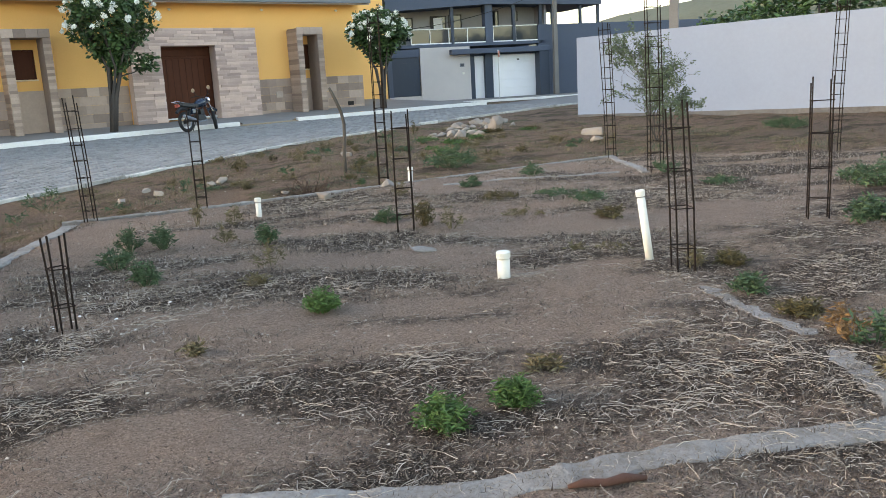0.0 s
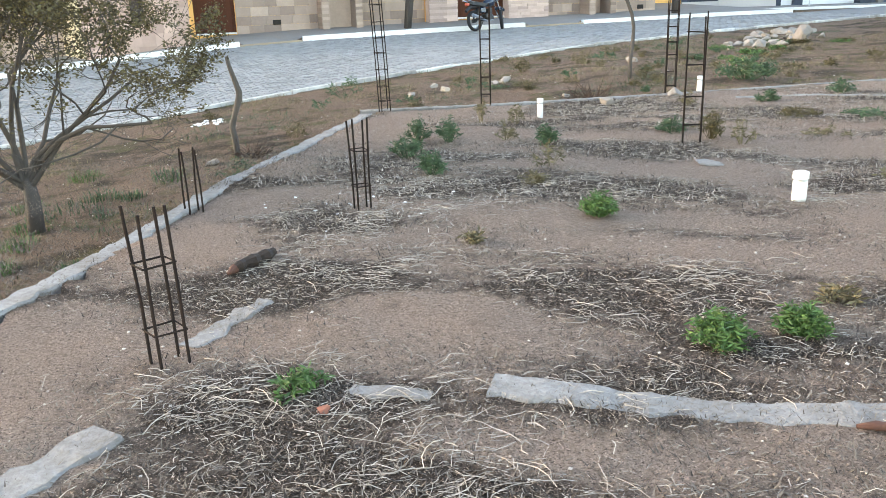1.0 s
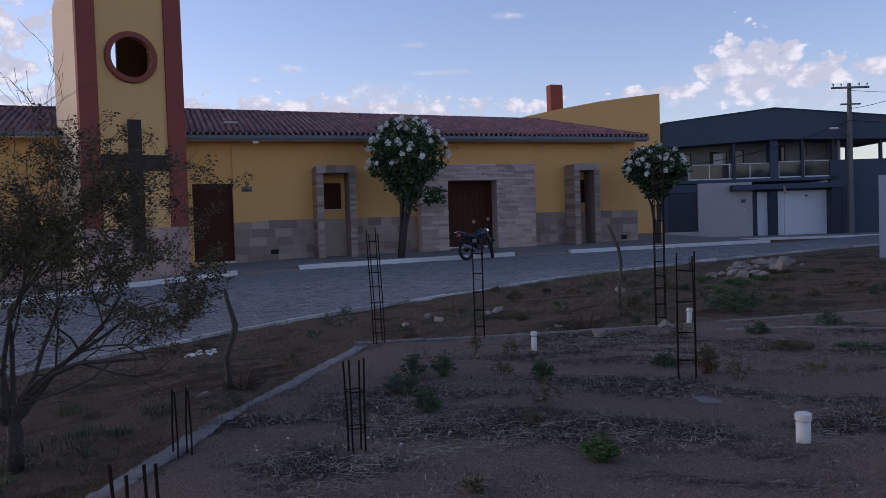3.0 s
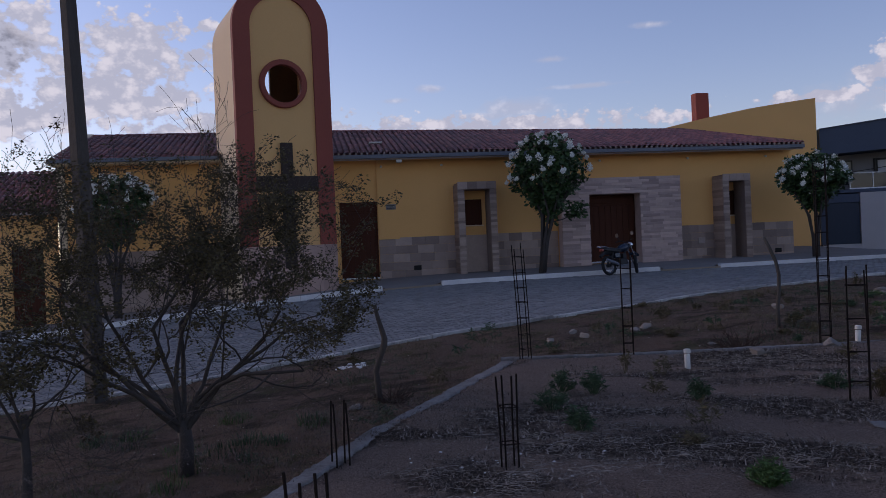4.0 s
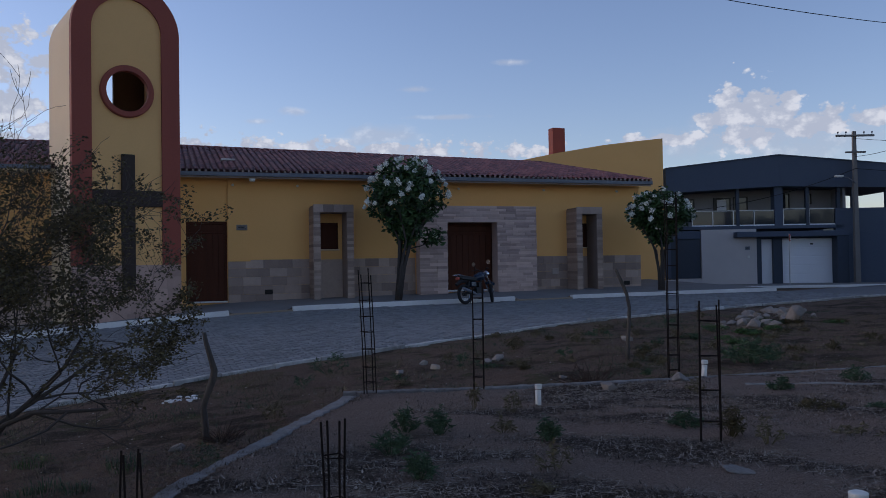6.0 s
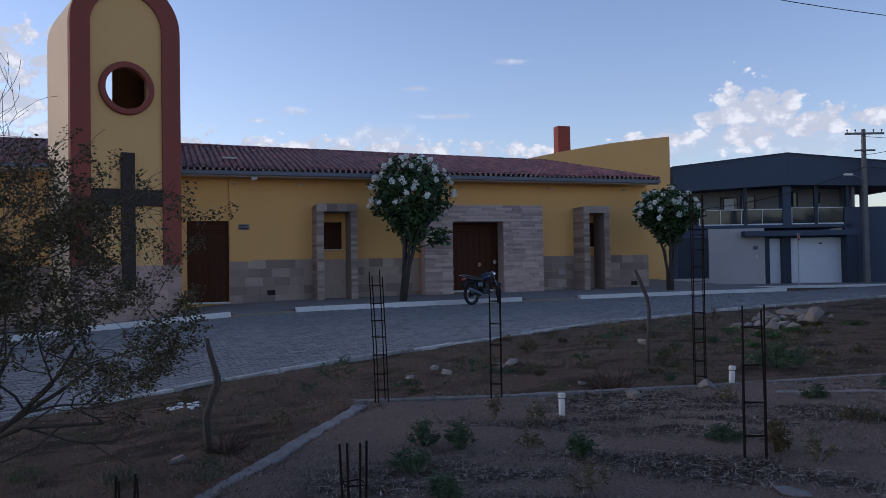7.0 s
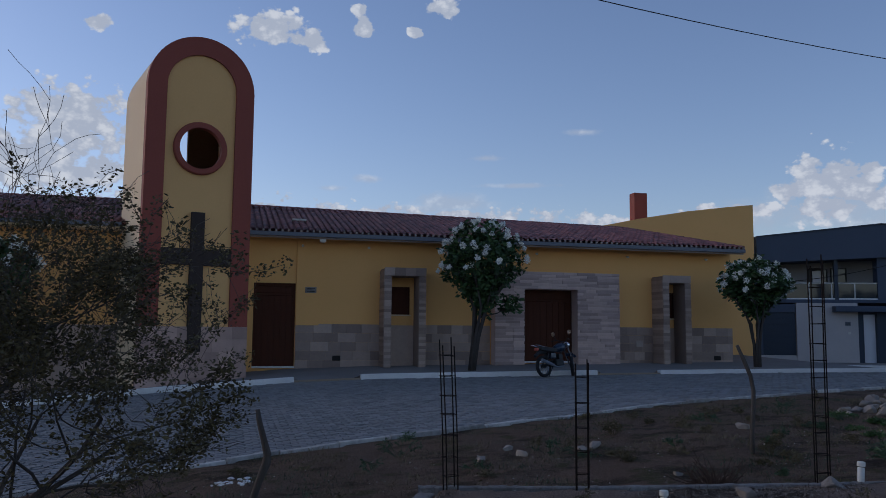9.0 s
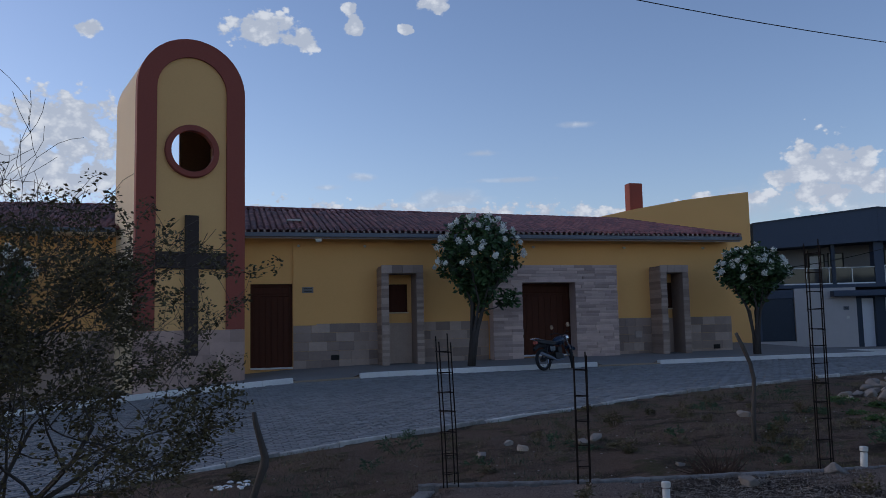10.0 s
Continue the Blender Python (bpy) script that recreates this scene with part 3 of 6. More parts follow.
def far_kerb_length(x0, x1, material, top):
    n = max(1, round((x1 - x0) / 0.9))
    for i in range(n):
        xa, xb = x0 + (x1 - x0) * i / n, x0 + (x1 - x0) * (i + 1) / n - 0.006
        za, zb = float(road_z(xa, FAR_Y)), float(road_z(xb, FAR_Y))
        m = Matrix.Translation((xa, FAR_Y, za)) @ Matrix.Rotation(-math.atan2(zb - za, xb - xa), 4, "Y")
        part("kerb_stone", Shape().box(0, xb - xa, 0, 0.22, -0.3, top, m, 0.015), material, kerb_far)


far_kerb_length(-30, 2.45, KERB_WHITE, 0.15)
far_kerb_length(2.45, 4.45, KERB_BARE, 0.045)
far_kerb_length(4.45, 12.3, KERB_WHITE, 0.15)
far_kerb_length(12.3, 14.6, KERB_BARE, 0.045)
far_kerb_length(14.6, 23.8, KERB_WHITE, 0.13)


def pavement_z(x, y):
    return float(road_z(x, FAR_Y)) + 0.13 + 0.03 * (y - FAR_Y)


def build_pavement():
    s = Shape()
    xs = np.r_[np.arange(-40, 2.3, 1.0), 2.3, 2.6, 3.4, 4.2, 4.6, np.arange(5, 12.2, 1.0), 12.3, 12.6, 13.5, 14.4, 14.7, np.arange(15.5, 24.5, 1)]
    ys = (FAR_Y + 0.2, FAR_Y + 0.6, 30.2, 32.3, 40)
    for x in xs:
        ramp = 2.5 < x < 4.4 or 12.4 < x < 14.5
        for k, y in enumerate(ys):
            s.v.append((x, y, pavement_z(x, y) - (0.105 if ramp and k == 0 else 0.05 if ramp and k == 1 else 0.0)))
    n = len(ys)
    for i in range(len(xs) - 1):
        for k in range(n - 1):
            s.f.append((i * n + k, (i + 1) * n + k, (i + 1) * n + k + 1, i * n + k + 1))
    solid("pavement", s, PAVEMENT, "worn grey cement pavement before the church", "pavement", "structure")


build_pavement()
# the pavement before the blue house
HOUSE = Matrix.Translation((24.8, 37.4, 0.0)) @ Matrix.Rotation(radians(-20), 4, "Z")
solid("pavement_house", Shape().box(-1.5, 26, -2.4, 0.3, -0.5, 0.30, HOUSE, 0.02), PAVEMENT, "cement pavement before the blue house", "pavement", "structure")
kh = thing("kerb_house_side", "white painted kerb before the blue house", "kerb", kind="structure")
for i in range(24):
    part("kerb_stone", Shape().box(-1.5 + i * 1.1, -0.42 + i * 1.1, -2.6, -2.41, -0.5, 0.27, HOUSE, 0.015), KERB_WHITE, kh)

# ---- the white boundary wall ----
WALL = Matrix.Translation((19.04, 18.78, 0)) @ Matrix.Rotation(radians(-65.9), 4, "Z")
wall_e = thing("wall_boundary", "long whitewashed boundary wall with a stained foot", "wall", WALL, kind="structure")
part("wall_face", Shape().prism([(0, 0.15), (34, 0.15), (34, 3.3), (8.3, 2.66), (0, 2.45)], 0, 0.18), WALL_SKYLIT, wall_e)
part("plinth", Shape().box(-0.01, 34, -0.02, 0.2, -0.4, 0.15, None, 0.01), WALL_STAIN, wall_e, "stained damp foot of the wall")

# ---- church ----
church = thing("church_building", "long yellow church with stone dado and clay tile roof", "church")
WY = 32.0
EAVE_Z, EAVE_Y = 4.86, 31.25
RIDGE_Z, RIDGE_Y, SINK = 6.38, 36.5, 0.014
HIP_Z = RIDGE_Z - SINK * 16.4


def wall_with_holes(x0, x1, z0, z1, y0, y1, holes):
    """A wall from x0 to x1, one closed mesh, with rectangular openings (xa, xb, za, zb) right through it."""
    s = Shape()
    xs = sorted({x0, x1, *[v for h in holes for v in h[:2]]})
    zs = sorted({z0, z1, *[min(max(v, z0), z1) for h in holes for v in h[2:]]})
    index = {}

    def vert(i, j, y):
        if (i, j, y) not in index:
            index[i, j, y] = len(s.v)
            s.v.append((xs[i], y, zs[j]))
        return index[i, j, y]

    def full(i, j):
        if not (0 <= i < len(xs) - 1 and 0 <= j < len(zs) - 1):
            return False
        mx, mz = (xs[i] + xs[i + 1]) / 2, (zs[j] + zs[j + 1]) / 2
        return not any(h[0] < mx < h[1] and h[2] < mz < h[3] for h in holes)

    for i in range(len(xs) - 1):
        for j in range(len(zs) - 1):
            if not full(i, j):
                continue
            s.f.append((vert(i, j, y0), vert(i + 1, j, y0), vert(i + 1, j + 1, y0), vert(i, j + 1, y0)))
            s.f.append((vert(i, j + 1, y1), vert(i + 1, j + 1, y1), vert(i + 1, j, y1), vert(i, j, y1)))
            for di, dj, (a, b, c, d) in ((-1, 0, (i, j, i, j + 1)), (1, 0, (i + 1, j + 1, i + 1, j)), (0, -1, (i + 1, j, i, j)), (0, 1, (i, j + 1, i + 1, j + 1))):
                if not full(i + di, j + dj):
                    s.f.append((vert(a, b, y0), vert(c, d, y0), vert(c, d, y1), vert(a, b, y1)))
    return s


GATE = (10.85, 13.0, 0.45, 3.16)
DOOR = (1.30, 2.70, 0.30, 3.18)
WIN_1 = (6.0, 6.72, 2.16, 3.14)
WIN_2 = (16.72, 17.36, 2.16, 3.14)
part("front_wall", wall_with_holes(1.0, 19.75, -0.3, 4.86, WY, WY + 0.25, [GATE, DOOR, WIN_1, WIN_2]), YELLOW, church)
part("front_wall", Shape().box(-8.5, 1.0, WY, WY + 0.25, -2.2, 4.95), YELLOW, church)
part("wall_pier", Shape().box(2.72, 3.5, WY - 0.07, WY + 0.01, 1.75, 4.7), YELLOW, church)
part("side_wall", Shape().box(19.5, 19.75, WY + 0.25, 38, -0.2, 4.86), YELLOW, church)
part("side_wall", Shape().prism([(32.0, -2.2), (38.0, -2.2), (38.0, 6.5), (36.5, 6.55), (31.9, 5.0)], 8.25, 8.5).mesh("side_wall"), CREAM, church, "cream gable end").matrix_basis = Matrix.Rotation(radians(90), 4, "Z") @ Matrix.Diagonal((1, 1, 1, 1))
part("back_wall", Shape().box(-8.5, 19.75, 40.6, 40.85, -2.2, 4.9), YELLOW, church)
# dark sheet added behind the openings in place of an unlit room
part("dark_room", Shape().box(1.1, 19.4, 33.4, 33.5, 0.0, 4.6), DARK, church)

# plank door by the tower, and the gate
def plank_door(x0, x1, z0, z1, y, planks, parent, transom=0.0):
    d = part("door", Shape().box(x0, x1, y + 0.05, y + 0.09, z0, z1), WOOD_DOOR, parent, "dark varnished plank door, closed")
    part("door_frame", Shape().box(x0, x0 + 0.09, y, y + 0.1, z0, z1, None, 0.008).box(x1 - 0.09, x1, y, y + 0.1, z0, z1, None, 0.008).box(x0 + 0.09, x1 - 0.09, y, y + 0.1, z1 - 0.1, z1, None, 0.008), WOOD_DOOR, d)
    top = z1 - 0.1 - transom
    if transom:
        part("transom_rail", Shape().box(x0 + 0.09, x1 - 0.09, y + 0.01, y + 0.09, top - 0.05, top, None, 0.006), WOOD_DOOR, d)
        part("transom_panel", Shape().box(x0 + 0.12, x1 - 0.12, y + 0.03, y + 0.06, top + 0.04, z1 - 0.14, None, 0.01), WOOD_DOOR, d)
    w = (x1 - x0 - 0.2) / planks
    for i in range(planks):
        xa = x0 + 0.1 + i * w
        part("plank", Shape().box(xa + 0.006, xa + w - 0.006, y + 0.02, y + 0.055, z0 + 0.02, top - 0.06, None, 0.008), WOOD_DOOR, d)
    part("threshold", Shape().box(x0, x1, y - 0.16, y, z0 - 0.03, z0 + 0.025, None, 0.006), KERB_WHITE, d, "pale stone threshold")
    return d


plank_door(1.30, 2.70, 0.33, 3.18, WY + 0.06, 6, church, 0.28)
plank_door(10.85, 13.0, 0.50, 3.16, WY + 0.02, 8, church, 0.3)

# stone gate surround, proud of the wall, with its ledger strips
SX0, SX1, SY = 9.72, 14.62, 31.45
part("gate_surround", wall_with_holes(SX0 + 0.03, SX1 - 0.03, 0.1, 3.74, SY + 0.03, WY - 0.002, [(10.85, 12.92, 0.1, 3.14)]), LEDGER, church, "core of the ledger stone surround")

# niches round the two small windows
for (fx0, fx1), win in (((5.64, 7.11), WIN_1), ((16.27, 17.44), WIN_2)):
    ny = 31.15
    jw = 0.25
    niche = part("niche_frame", wall_with_holes(fx0 + 0.02, fx1 - 0.02, 0.2, 3.73, ny + 0.02, WY - 0.002, [(fx0 + jw, fx1 - jw, 0.2, 3.47)]), SLATE, church, "projecting stone frame round a small window")
    part("niche_back_dado", Shape().box(fx0 + jw, fx1 - jw, WY - 0.02, WY - 0.003, 0.2, 1.78), SLATE, niche)
    w = part("window", Shape().box(win[0], win[1], WY + 0.12, WY + 0.15, win[2], win[3]), WOOD_DOOR, church, "dark wooden shuttered window")
    part("window_frame", Shape().box(win[0], win[0] + 0.05, WY + 0.06, WY + 0.14, win[2], win[3]).box(win[1] - 0.05, win[1], WY + 0.06, WY + 0.14, win[2], win[3]).box(win[0] + 0.05, win[1] - 0.05, WY + 0.06, WY + 0.14, win[3] - 0.05, win[3]), WOOD_DOOR, w)
    part("window_sill", Shape().box(win[0] - 0.03, win[1] + 0.03, WY - 0.05, WY + 0.06, win[2] - 0.05, win[2] - 0.003, None, 0.008), CREAM, w)

# eave, gutter and roof
part("gutter", Shape().prism([(0, 0), (0.14, 0), (0.16, 0.13), (0.13, 0.13), (0.115, 0.03), (0.03, 0.03), (0.02, 0.13), (-0.01, 0.13)], 2.05, 20.9).mesh("gutter"), GUTTER, church, "long painted metal gutter").matrix_basis = Matrix.Translation((21.9, EAVE_Y - 0.13, EAVE_Z - 0.14)) @ Matrix.Rotation(radians(90), 4, "Z")
part("gutter", Shape().box(-8.6, -2.9, EAVE_Y - 0.13, EAVE_Y + 0.03, EAVE_Z - 0.04, EAVE_Z + 0.09, None, 0.01), GUTTER, church)
part("soffit", Shape().box(-8.6, 19.85, EAVE_Y, WY + 0.05, EAVE_Z - 0.10, EAVE_Z - 0.02), CREAM, church)
part("eave_board", Shape().box(1.1, 19.85, EAVE_Y - 0.005, EAVE_Y + 0.03, EAVE_Z - 0.20, EAVE_Z - 0.142), TILE_LIME, church)
roof_bed = Shape()
roof_bed.quad((-8.6, EAVE_Y, EAVE_Z), (1.0, EAVE_Y, EAVE_Z), (1.0, RIDGE_Y, RIDGE_Z), (-8.6, RIDGE_Y, RIDGE_Z))
roof_bed.quad((1.0, EAVE_Y, EAVE_Z), (19.85, EAVE_Y, EAVE_Z), (17.4, RIDGE_Y, HIP_Z), (1.0, RIDGE_Y, RIDGE_Z))
roof_bed.quad((19.85, EAVE_Y, EAVE_Z), (19.85, 41.0, EAVE_Z), (17.4, RIDGE_Y, HIP_Z))
roof_bed.quad((19.85, 41.5, EAVE_Z), (-8.6, 41.5, EAVE_Z), (-8.6, RIDGE_Y, RIDGE_Z), (1.0, RIDGE_Y, RIDGE_Z), (17.4, RIDGE_Y, HIP_Z))
roof = part("roof", roof_bed, TILE_REST, church, "low clay tile roof, weathered dark red")
for xx in (5.2, 8.0, 11.5, 15.2, 18.6, 2.9):
    part("eave_lamp", Shape().tube([(xx, WY - 0.02, 4.5), (xx, WY - 0.10, 4.5), (xx, WY - 0.14, 4.47)], [0.03, 0.03, 0.05], 8), PVC, church, "small white wall lamp")
part("floodlight", Shape().box(3.42, 3.62, WY - 0.75, WY - 0.6, 4.55, 4.70, None, 0.03).tube([(3.52, WY - 0.62, 4.68), (3.52, WY - 0.3, 4.78)], 0.02), PVC, church, "white floodlight under the eave")
plate = part("name_plate", Shape().box(3.02, 3.40, WY - 0.10, WY - 0.071, 2.86, 3.06, None, 0.008), CONCRETE, church, "small grey plate with a line of lettering")
for i in range(3):
    part("lettering_bar", Shape().box(3.07, 3.35 - 0.05 * (i % 2), WY - 0.106, WY - 0.101, 2.90 + 0.05 * i, 2.92 + 0.05 * i), BIKE_DARK, plate)
part("wall_vent", Shape().box(15.55, 15.83, WY - 0.06, WY - 0.02, 1.05, 1.3, None, 0.01), TILE_LIME, church)
for vx in (4.0, 18.9):
    part("wall_vent", Shape().box(vx, vx + 0.28, WY - 0.06, WY - 0.03, 0.55, 0.72, None, 0.01), DARK, church)

# the sweeping wing wall behind the roof, with the red chimney block
wing_line = [(11.5, 5.9), (14.8, 6.0), (16.5, 6.35), (18.5, 6.78), (21.0, 7.24), (23.0, 7.52), (24.45, 7.70)]
part("wing_wall", Shape().prism([(24.45, -0.3), (11.5, -0.3)] + wing_line, 37.0, 37.25), YELLOW, church, "yellow wall with a sweeping curved top")
part("wing_return", Shape().prism([(24.2, -0.3), (24.45, -0.3), (24.45, 7.70), (24.2, 7.67)], 37.25, 44.0), YELLOW, church)
part("chimney_block", Shape().box(19.85, 20.55, 40.0, 40.5, 4.5, 8.55, None, 0.03), RED, church, "red rendered chimney block")

# ---- tower ----
TC = (-0.51, 29.3)
tower = thing("bell_tower", "tall yellow arched tower with red border and round opening", "tower", Matrix.Translation((TC[0], TC[1], 0)) @ Matrix.Rotation(radians(16), 4, "Z"))
TH, TSPRING, TDEPTH, BASE = 1.63, 8.98, 3.5, -0.9
RZ, RR = 7.1, 0.66


def arch_outline(h, spring, steps=28, z0=BASE):
    return [(h, z0)] + [(h * math.cos(math.pi * i / steps), spring + h * math.sin(math.pi * i / steps)) for i in range(steps + 1)] + [(-h, z0)]


def arch_radius(a, h, spring, z0):
    """Distance from the round opening's centre to the arch in the direction a."""
    lo, hi = 0.0, 12.0
    for _ in range(40):
        r = (lo + hi) / 2
        px, pz = r * math.cos(a), RZ + r * math.sin(a)
        ok = abs(px) <= h and pz >= z0 and (pz <= spring or math.hypot(px, pz - spring) <= h)
        lo, hi = (r, hi) if ok else (lo, r)
    return lo


def holed_panel(h, spring, y0, y1, z0):
    corner = [math.atan2(z0 - RZ, h), math.atan2(z0 - RZ, -h)]
    ang = sorted([2 * math.pi * i / 72 - math.pi for i in range(72)] + corner)
    s = Shape()
    for y in (y0, y1):
        for a in ang:
            r = arch_radius(a, h, spring, z0)
            s.v.append((RR * math.cos(a), y, RZ + RR * math.sin(a)))
            s.v.append((r * math.cos(a), y, RZ + r * math.sin(a)))
    n = len(ang)
    for i in range(n):
        j = (i + 1) % n
        a, b, c, d = 2 * i, 2 * i + 1, 2 * j + 1, 2 * j
        s.f.append((d, c, b, a)), s.f.append((2 * n + a, 2 * n + b, 2 * n + c, 2 * n + d))
        s.f.append((a, 2 * n + a, 2 * n + d, d)), s.f.append((c, 2 * n + c, 2 * n + b, b))
    return s


part("front_panel", holed_panel(1.3, 8.98, 0.08, 0.22, BASE), TAN, tower)
part("back_panel", Shape().box(-1.45, 1.45, TDEPTH - 0.16, TDEPTH - 0.02, BASE, 5.0).box(0.4, 1.45, TDEPTH - 0.16, TDEPTH - 0.02, 5.0, 9.0).box(0.4, 1.25, TDEPTH - 0.16, TDEPTH - 0.02, 9.0, 9.7), BROWN_RENDER, tower, "back wall with a tall open slot")
inner, outer = arch_outline(1.06, TSPRING, z0=1.66), arch_outline(TH, TSPRING, z0=1.66)


def arch_band(inn, out, y0, y1):
    s, k = Shape(), len(inn)
    for y in (y0, y1):
        s.v += [(x, y, z) for x, z in inn] + [(x, y, z) for x, z in out]
    for i in range(k - 1):
        a, b, c, d = i, i + 1, k + i + 1, k + i
        s.f += [(a, b, c, d), (2 * k + d, 2 * k + c, 2 * k + b, 2 * k + a), (a, 2 * k + a, 2 * k + b, b), (d, c, 2 * k + c, 2 * k + d)]
    s.f += [(0, k, 3 * k, 2 * k), (k - 1, 3 * k - 1, 4 * k - 1, 2 * k - 1)]
    return s


part("arch_border", arch_band(inner, outer, 0.0, 0.3), RED, tower, "brick red painted arch border")
shell_in, shell_out = arch_outline(TH - 0.18, TSPRING), arch_outline(TH - 0.003, TSPRING)
part("side_shell", arch_band(shell_in, shell_out, 0.3, TDEPTH), CREAM, tower, "pale cream side and vault")
ring = Shape()
for k in range(48):
    a = 2 * math.pi * k / 48
    for rr, yy in ((RR - 0.02, 0.2), (RR - 0.02, -0.05), (RR + 0.13, -0.05), (RR + 0.16, -0.01), (RR + 0.16, 0.1)):
        ring.v.append((rr * math.cos(a), yy, RZ + rr * math.sin(a)))
for k in range(48):
    for i in range(4):
        a, b = k * 5 + i, ((k + 1) % 48) * 5 + i
        ring.f.append((a, b, b + 1, a + 1))
part("round_border", ring, RED, tower, "red moulding round the opening")
part("cross", Shape().box(-0.20, 0.20, -0.05, 0.1, 0.9, 5.12, None, 0.01).box(-1.055, -0.2, -0.03, 0.1, 3.5, 4.0, None, 0.01).box(0.2, 1.055, -0.03, 0.1, 3.5, 4.0, None, 0.01), WOOD_CROSS, tower, "large dark timber cross")
part("base_core", Shape().box(-TH + 0.02, TH - 0.02, 0.02, 0.3, BASE, 1.655), DADO_PINK, tower)

# ---- low house beside the church ----
low = thing("low_house", "low old house with clay tile roof and dark door", "house", Matrix.Translation((-8.6, 31.9, 0)))
part("front_wall", wall_with_holes(-12.0, 0.0, -2.5, 3.15, 0.0, 0.25, [(-1.5, -0.45, -0.75, 1.95), (-5.6, -4.6, 0.3, 1.9)]), YELLOW, low)
part("door", Shape().box(-1.5, -0.45, 0.1, 0.15, -0.75, 1.95), WOOD_DOOR, low, "dark plank door, closed")
part("window", Shape().box(-5.6, -4.6, 0.1, 0.15, 0.3, 1.9), WOOD_DOOR, low)
part("roof", Shape().quad((-12.3, -0.4, 3.2), (0.1, -0.4, 3.2), (0.1, 4.2, 4.95), (-12.3, 4.2, 4.95)).quad((-12.3, 8.8, 3.2), (-12.3, 4.2, 4.95), (0.1, 4.2, 4.95), (0.1, 8.8, 3.2)), TILE_REST, low, "clay tile roof")
part("eave_edge", Shape().box(-12.3, 0.1, -0.45, -0.38, 3.1, 3.2, None, 0.01), TILE_LIME, low)
part("vent_pipe", Shape().tube([(-2.9, 2.5, 4.2), (-2.9, 2.5, 5.3)], 0.06, 8), POLE, low)

# ---- the blue and white house ----
house = thing("two_storey_house", "modern slate blue two storey house with white garage door", "house", HOUSE)


def hb(name, x0, x1, y0, y1, z0, z1, material, parent=None, label="", bevel=0.0):
    return part(name, Shape().box(x0, x1, y0, y1, z0, z1, None, bevel), material, parent or house, label)


hb("ground_wall", 0.0, 0.25, 0.0, 0.3, 0.0, 3.05, GREY_BLUE)
panel = hb("dark_panel", 0.12, 1.76, 0.05, 0.2, 0.62, 2.62, GREY_DARK, None, "dark steel gate panel")
for i in range(7):
    hb("panel_slat", 0.14, 1.74, 0.03, 0.052, 0.66 + i * 0.28, 0.91 + i * 0.28, GREY_DARK, panel)
hb("panel_lintel", 0.0, 1.76, -0.03, 0.3, 2.63, 3.03, GREY_BLUE)
hb("panel_foot", 0.0, 1.78, -0.02, 0.3, 0.0, 0.61, HOUSE_WHITE)
hb("white_wall", 1.78, 4.58, -0.05, 0.3, 0.0, 3.08, HOUSE_WHITE, None, "textured white front wall")
canopy = hb("canopy", 3.42, 9.02, -0.55, 0.3, 2.66, 2.93, GREY_BLUE, None, "slate blue canopy slab", 0.015)
hb("entry_jamb", 4.58, 4.82, -0.05, 0.3, 0.0, 2.655, GREY_DARK)
hb("front_door", 4.82, 5.42, 0.15, 0.22, 0.3, 2.55, PANEL_WHITE, None, "narrow white metal door")
hb("garage_jamb", 5.42, 5.86, -0.1, 0.3, 0.0, 2.655, GREY_DARK)
garage = hb("garage_door", 5.86, 8.46, 0.12, 0.18, 0.3, 2.58, PANEL_WHITE, None, "white sectional garage door, closed")
for i in range(5):
    hb("door_section", 5.88, 8.44, 0.10, 0.121, 0.33 + i * 0.45, 0.755 + i * 0.45, PANEL_WHITE, garage, "", 0.006)
hb("door_badge", 7.35, 7.5, 0.085, 0.10, 2.25, 2.32, BIKE_DARK, garage)
hb("garage_lintel", 4.82, 8.46, 0.05, 0.3, 2.58, 2.655, GREY_DARK)
hb("garage_jamb", 8.46, 9.02, -0.5, 0.3, 0.0, 2.655, GREY_DARK)
hb("meter_box", 3.98, 4.22, -0.09, -0.051, 2.02, 2.2, GUTTER, None, "grey meter box", 0.01)
hb("bell_plate", 4.1, 4.22, -0.08, -0.051, 1.62, 1.74, PVC)
for i in range(2):
    hb("plate_bar", 4.02, 4.18, -0.096, -0.091, 2.08 + 0.05 * i, 2.10 + 0.05 * i, BIKE_DARK)
hb("floor_slab", 0.0, 9.0, -0.02, 5.0, 3.09, 3.25, GREY_BLUE)
hb("upper_wall", 0.0, 2.75, 1.6, 1.8, 3.25, 5.25, UPPER_SHADED)
hb("upper_wall", 2.75, 9.15, 1.6, 1.8, 3.25, 5.25, UPPER_SHADED)
hb("wall_return", 9.15, 9.30, 0.3, 1.8, 4.09, 5.2, UPPER_SHADED)
for x0, x1, z0, z1, nm in ((1.3, 1.95, 3.55, 4.75, "window"), (2.95, 3.85, 3.26, 4.8, "balcony_door"), (4.0, 4.75, 3.26, 4.85, "balcony_door"), (6.15, 6.95, 3.75, 4.98, "window"), (7.9, 8.1, 4.4, 4.95, "window")):
    wd = hb(nm, x0, x1, 1.55, 1.598, z0, z1, GLASS)
    part("frame", Shape().box(x0, x0 + 0.05, 1.52, 1.549, z0, z1).box(x1 - 0.05, x1, 1.52, 1.549, z0, z1).box(x0 + 0.05, x1 - 0.05, 1.52, 1.549, z1 - 0.05, z1), BIKE_DARK, wd)
hb("curtain", 3.12, 3.62, 1.50, 1.515, 4.05, 4.7, PANEL_WHITE)
hb("wide_pillar", 5.55, 5.98, 0.0, 0.5, 3.25, 5.25, GREY_BLUE)
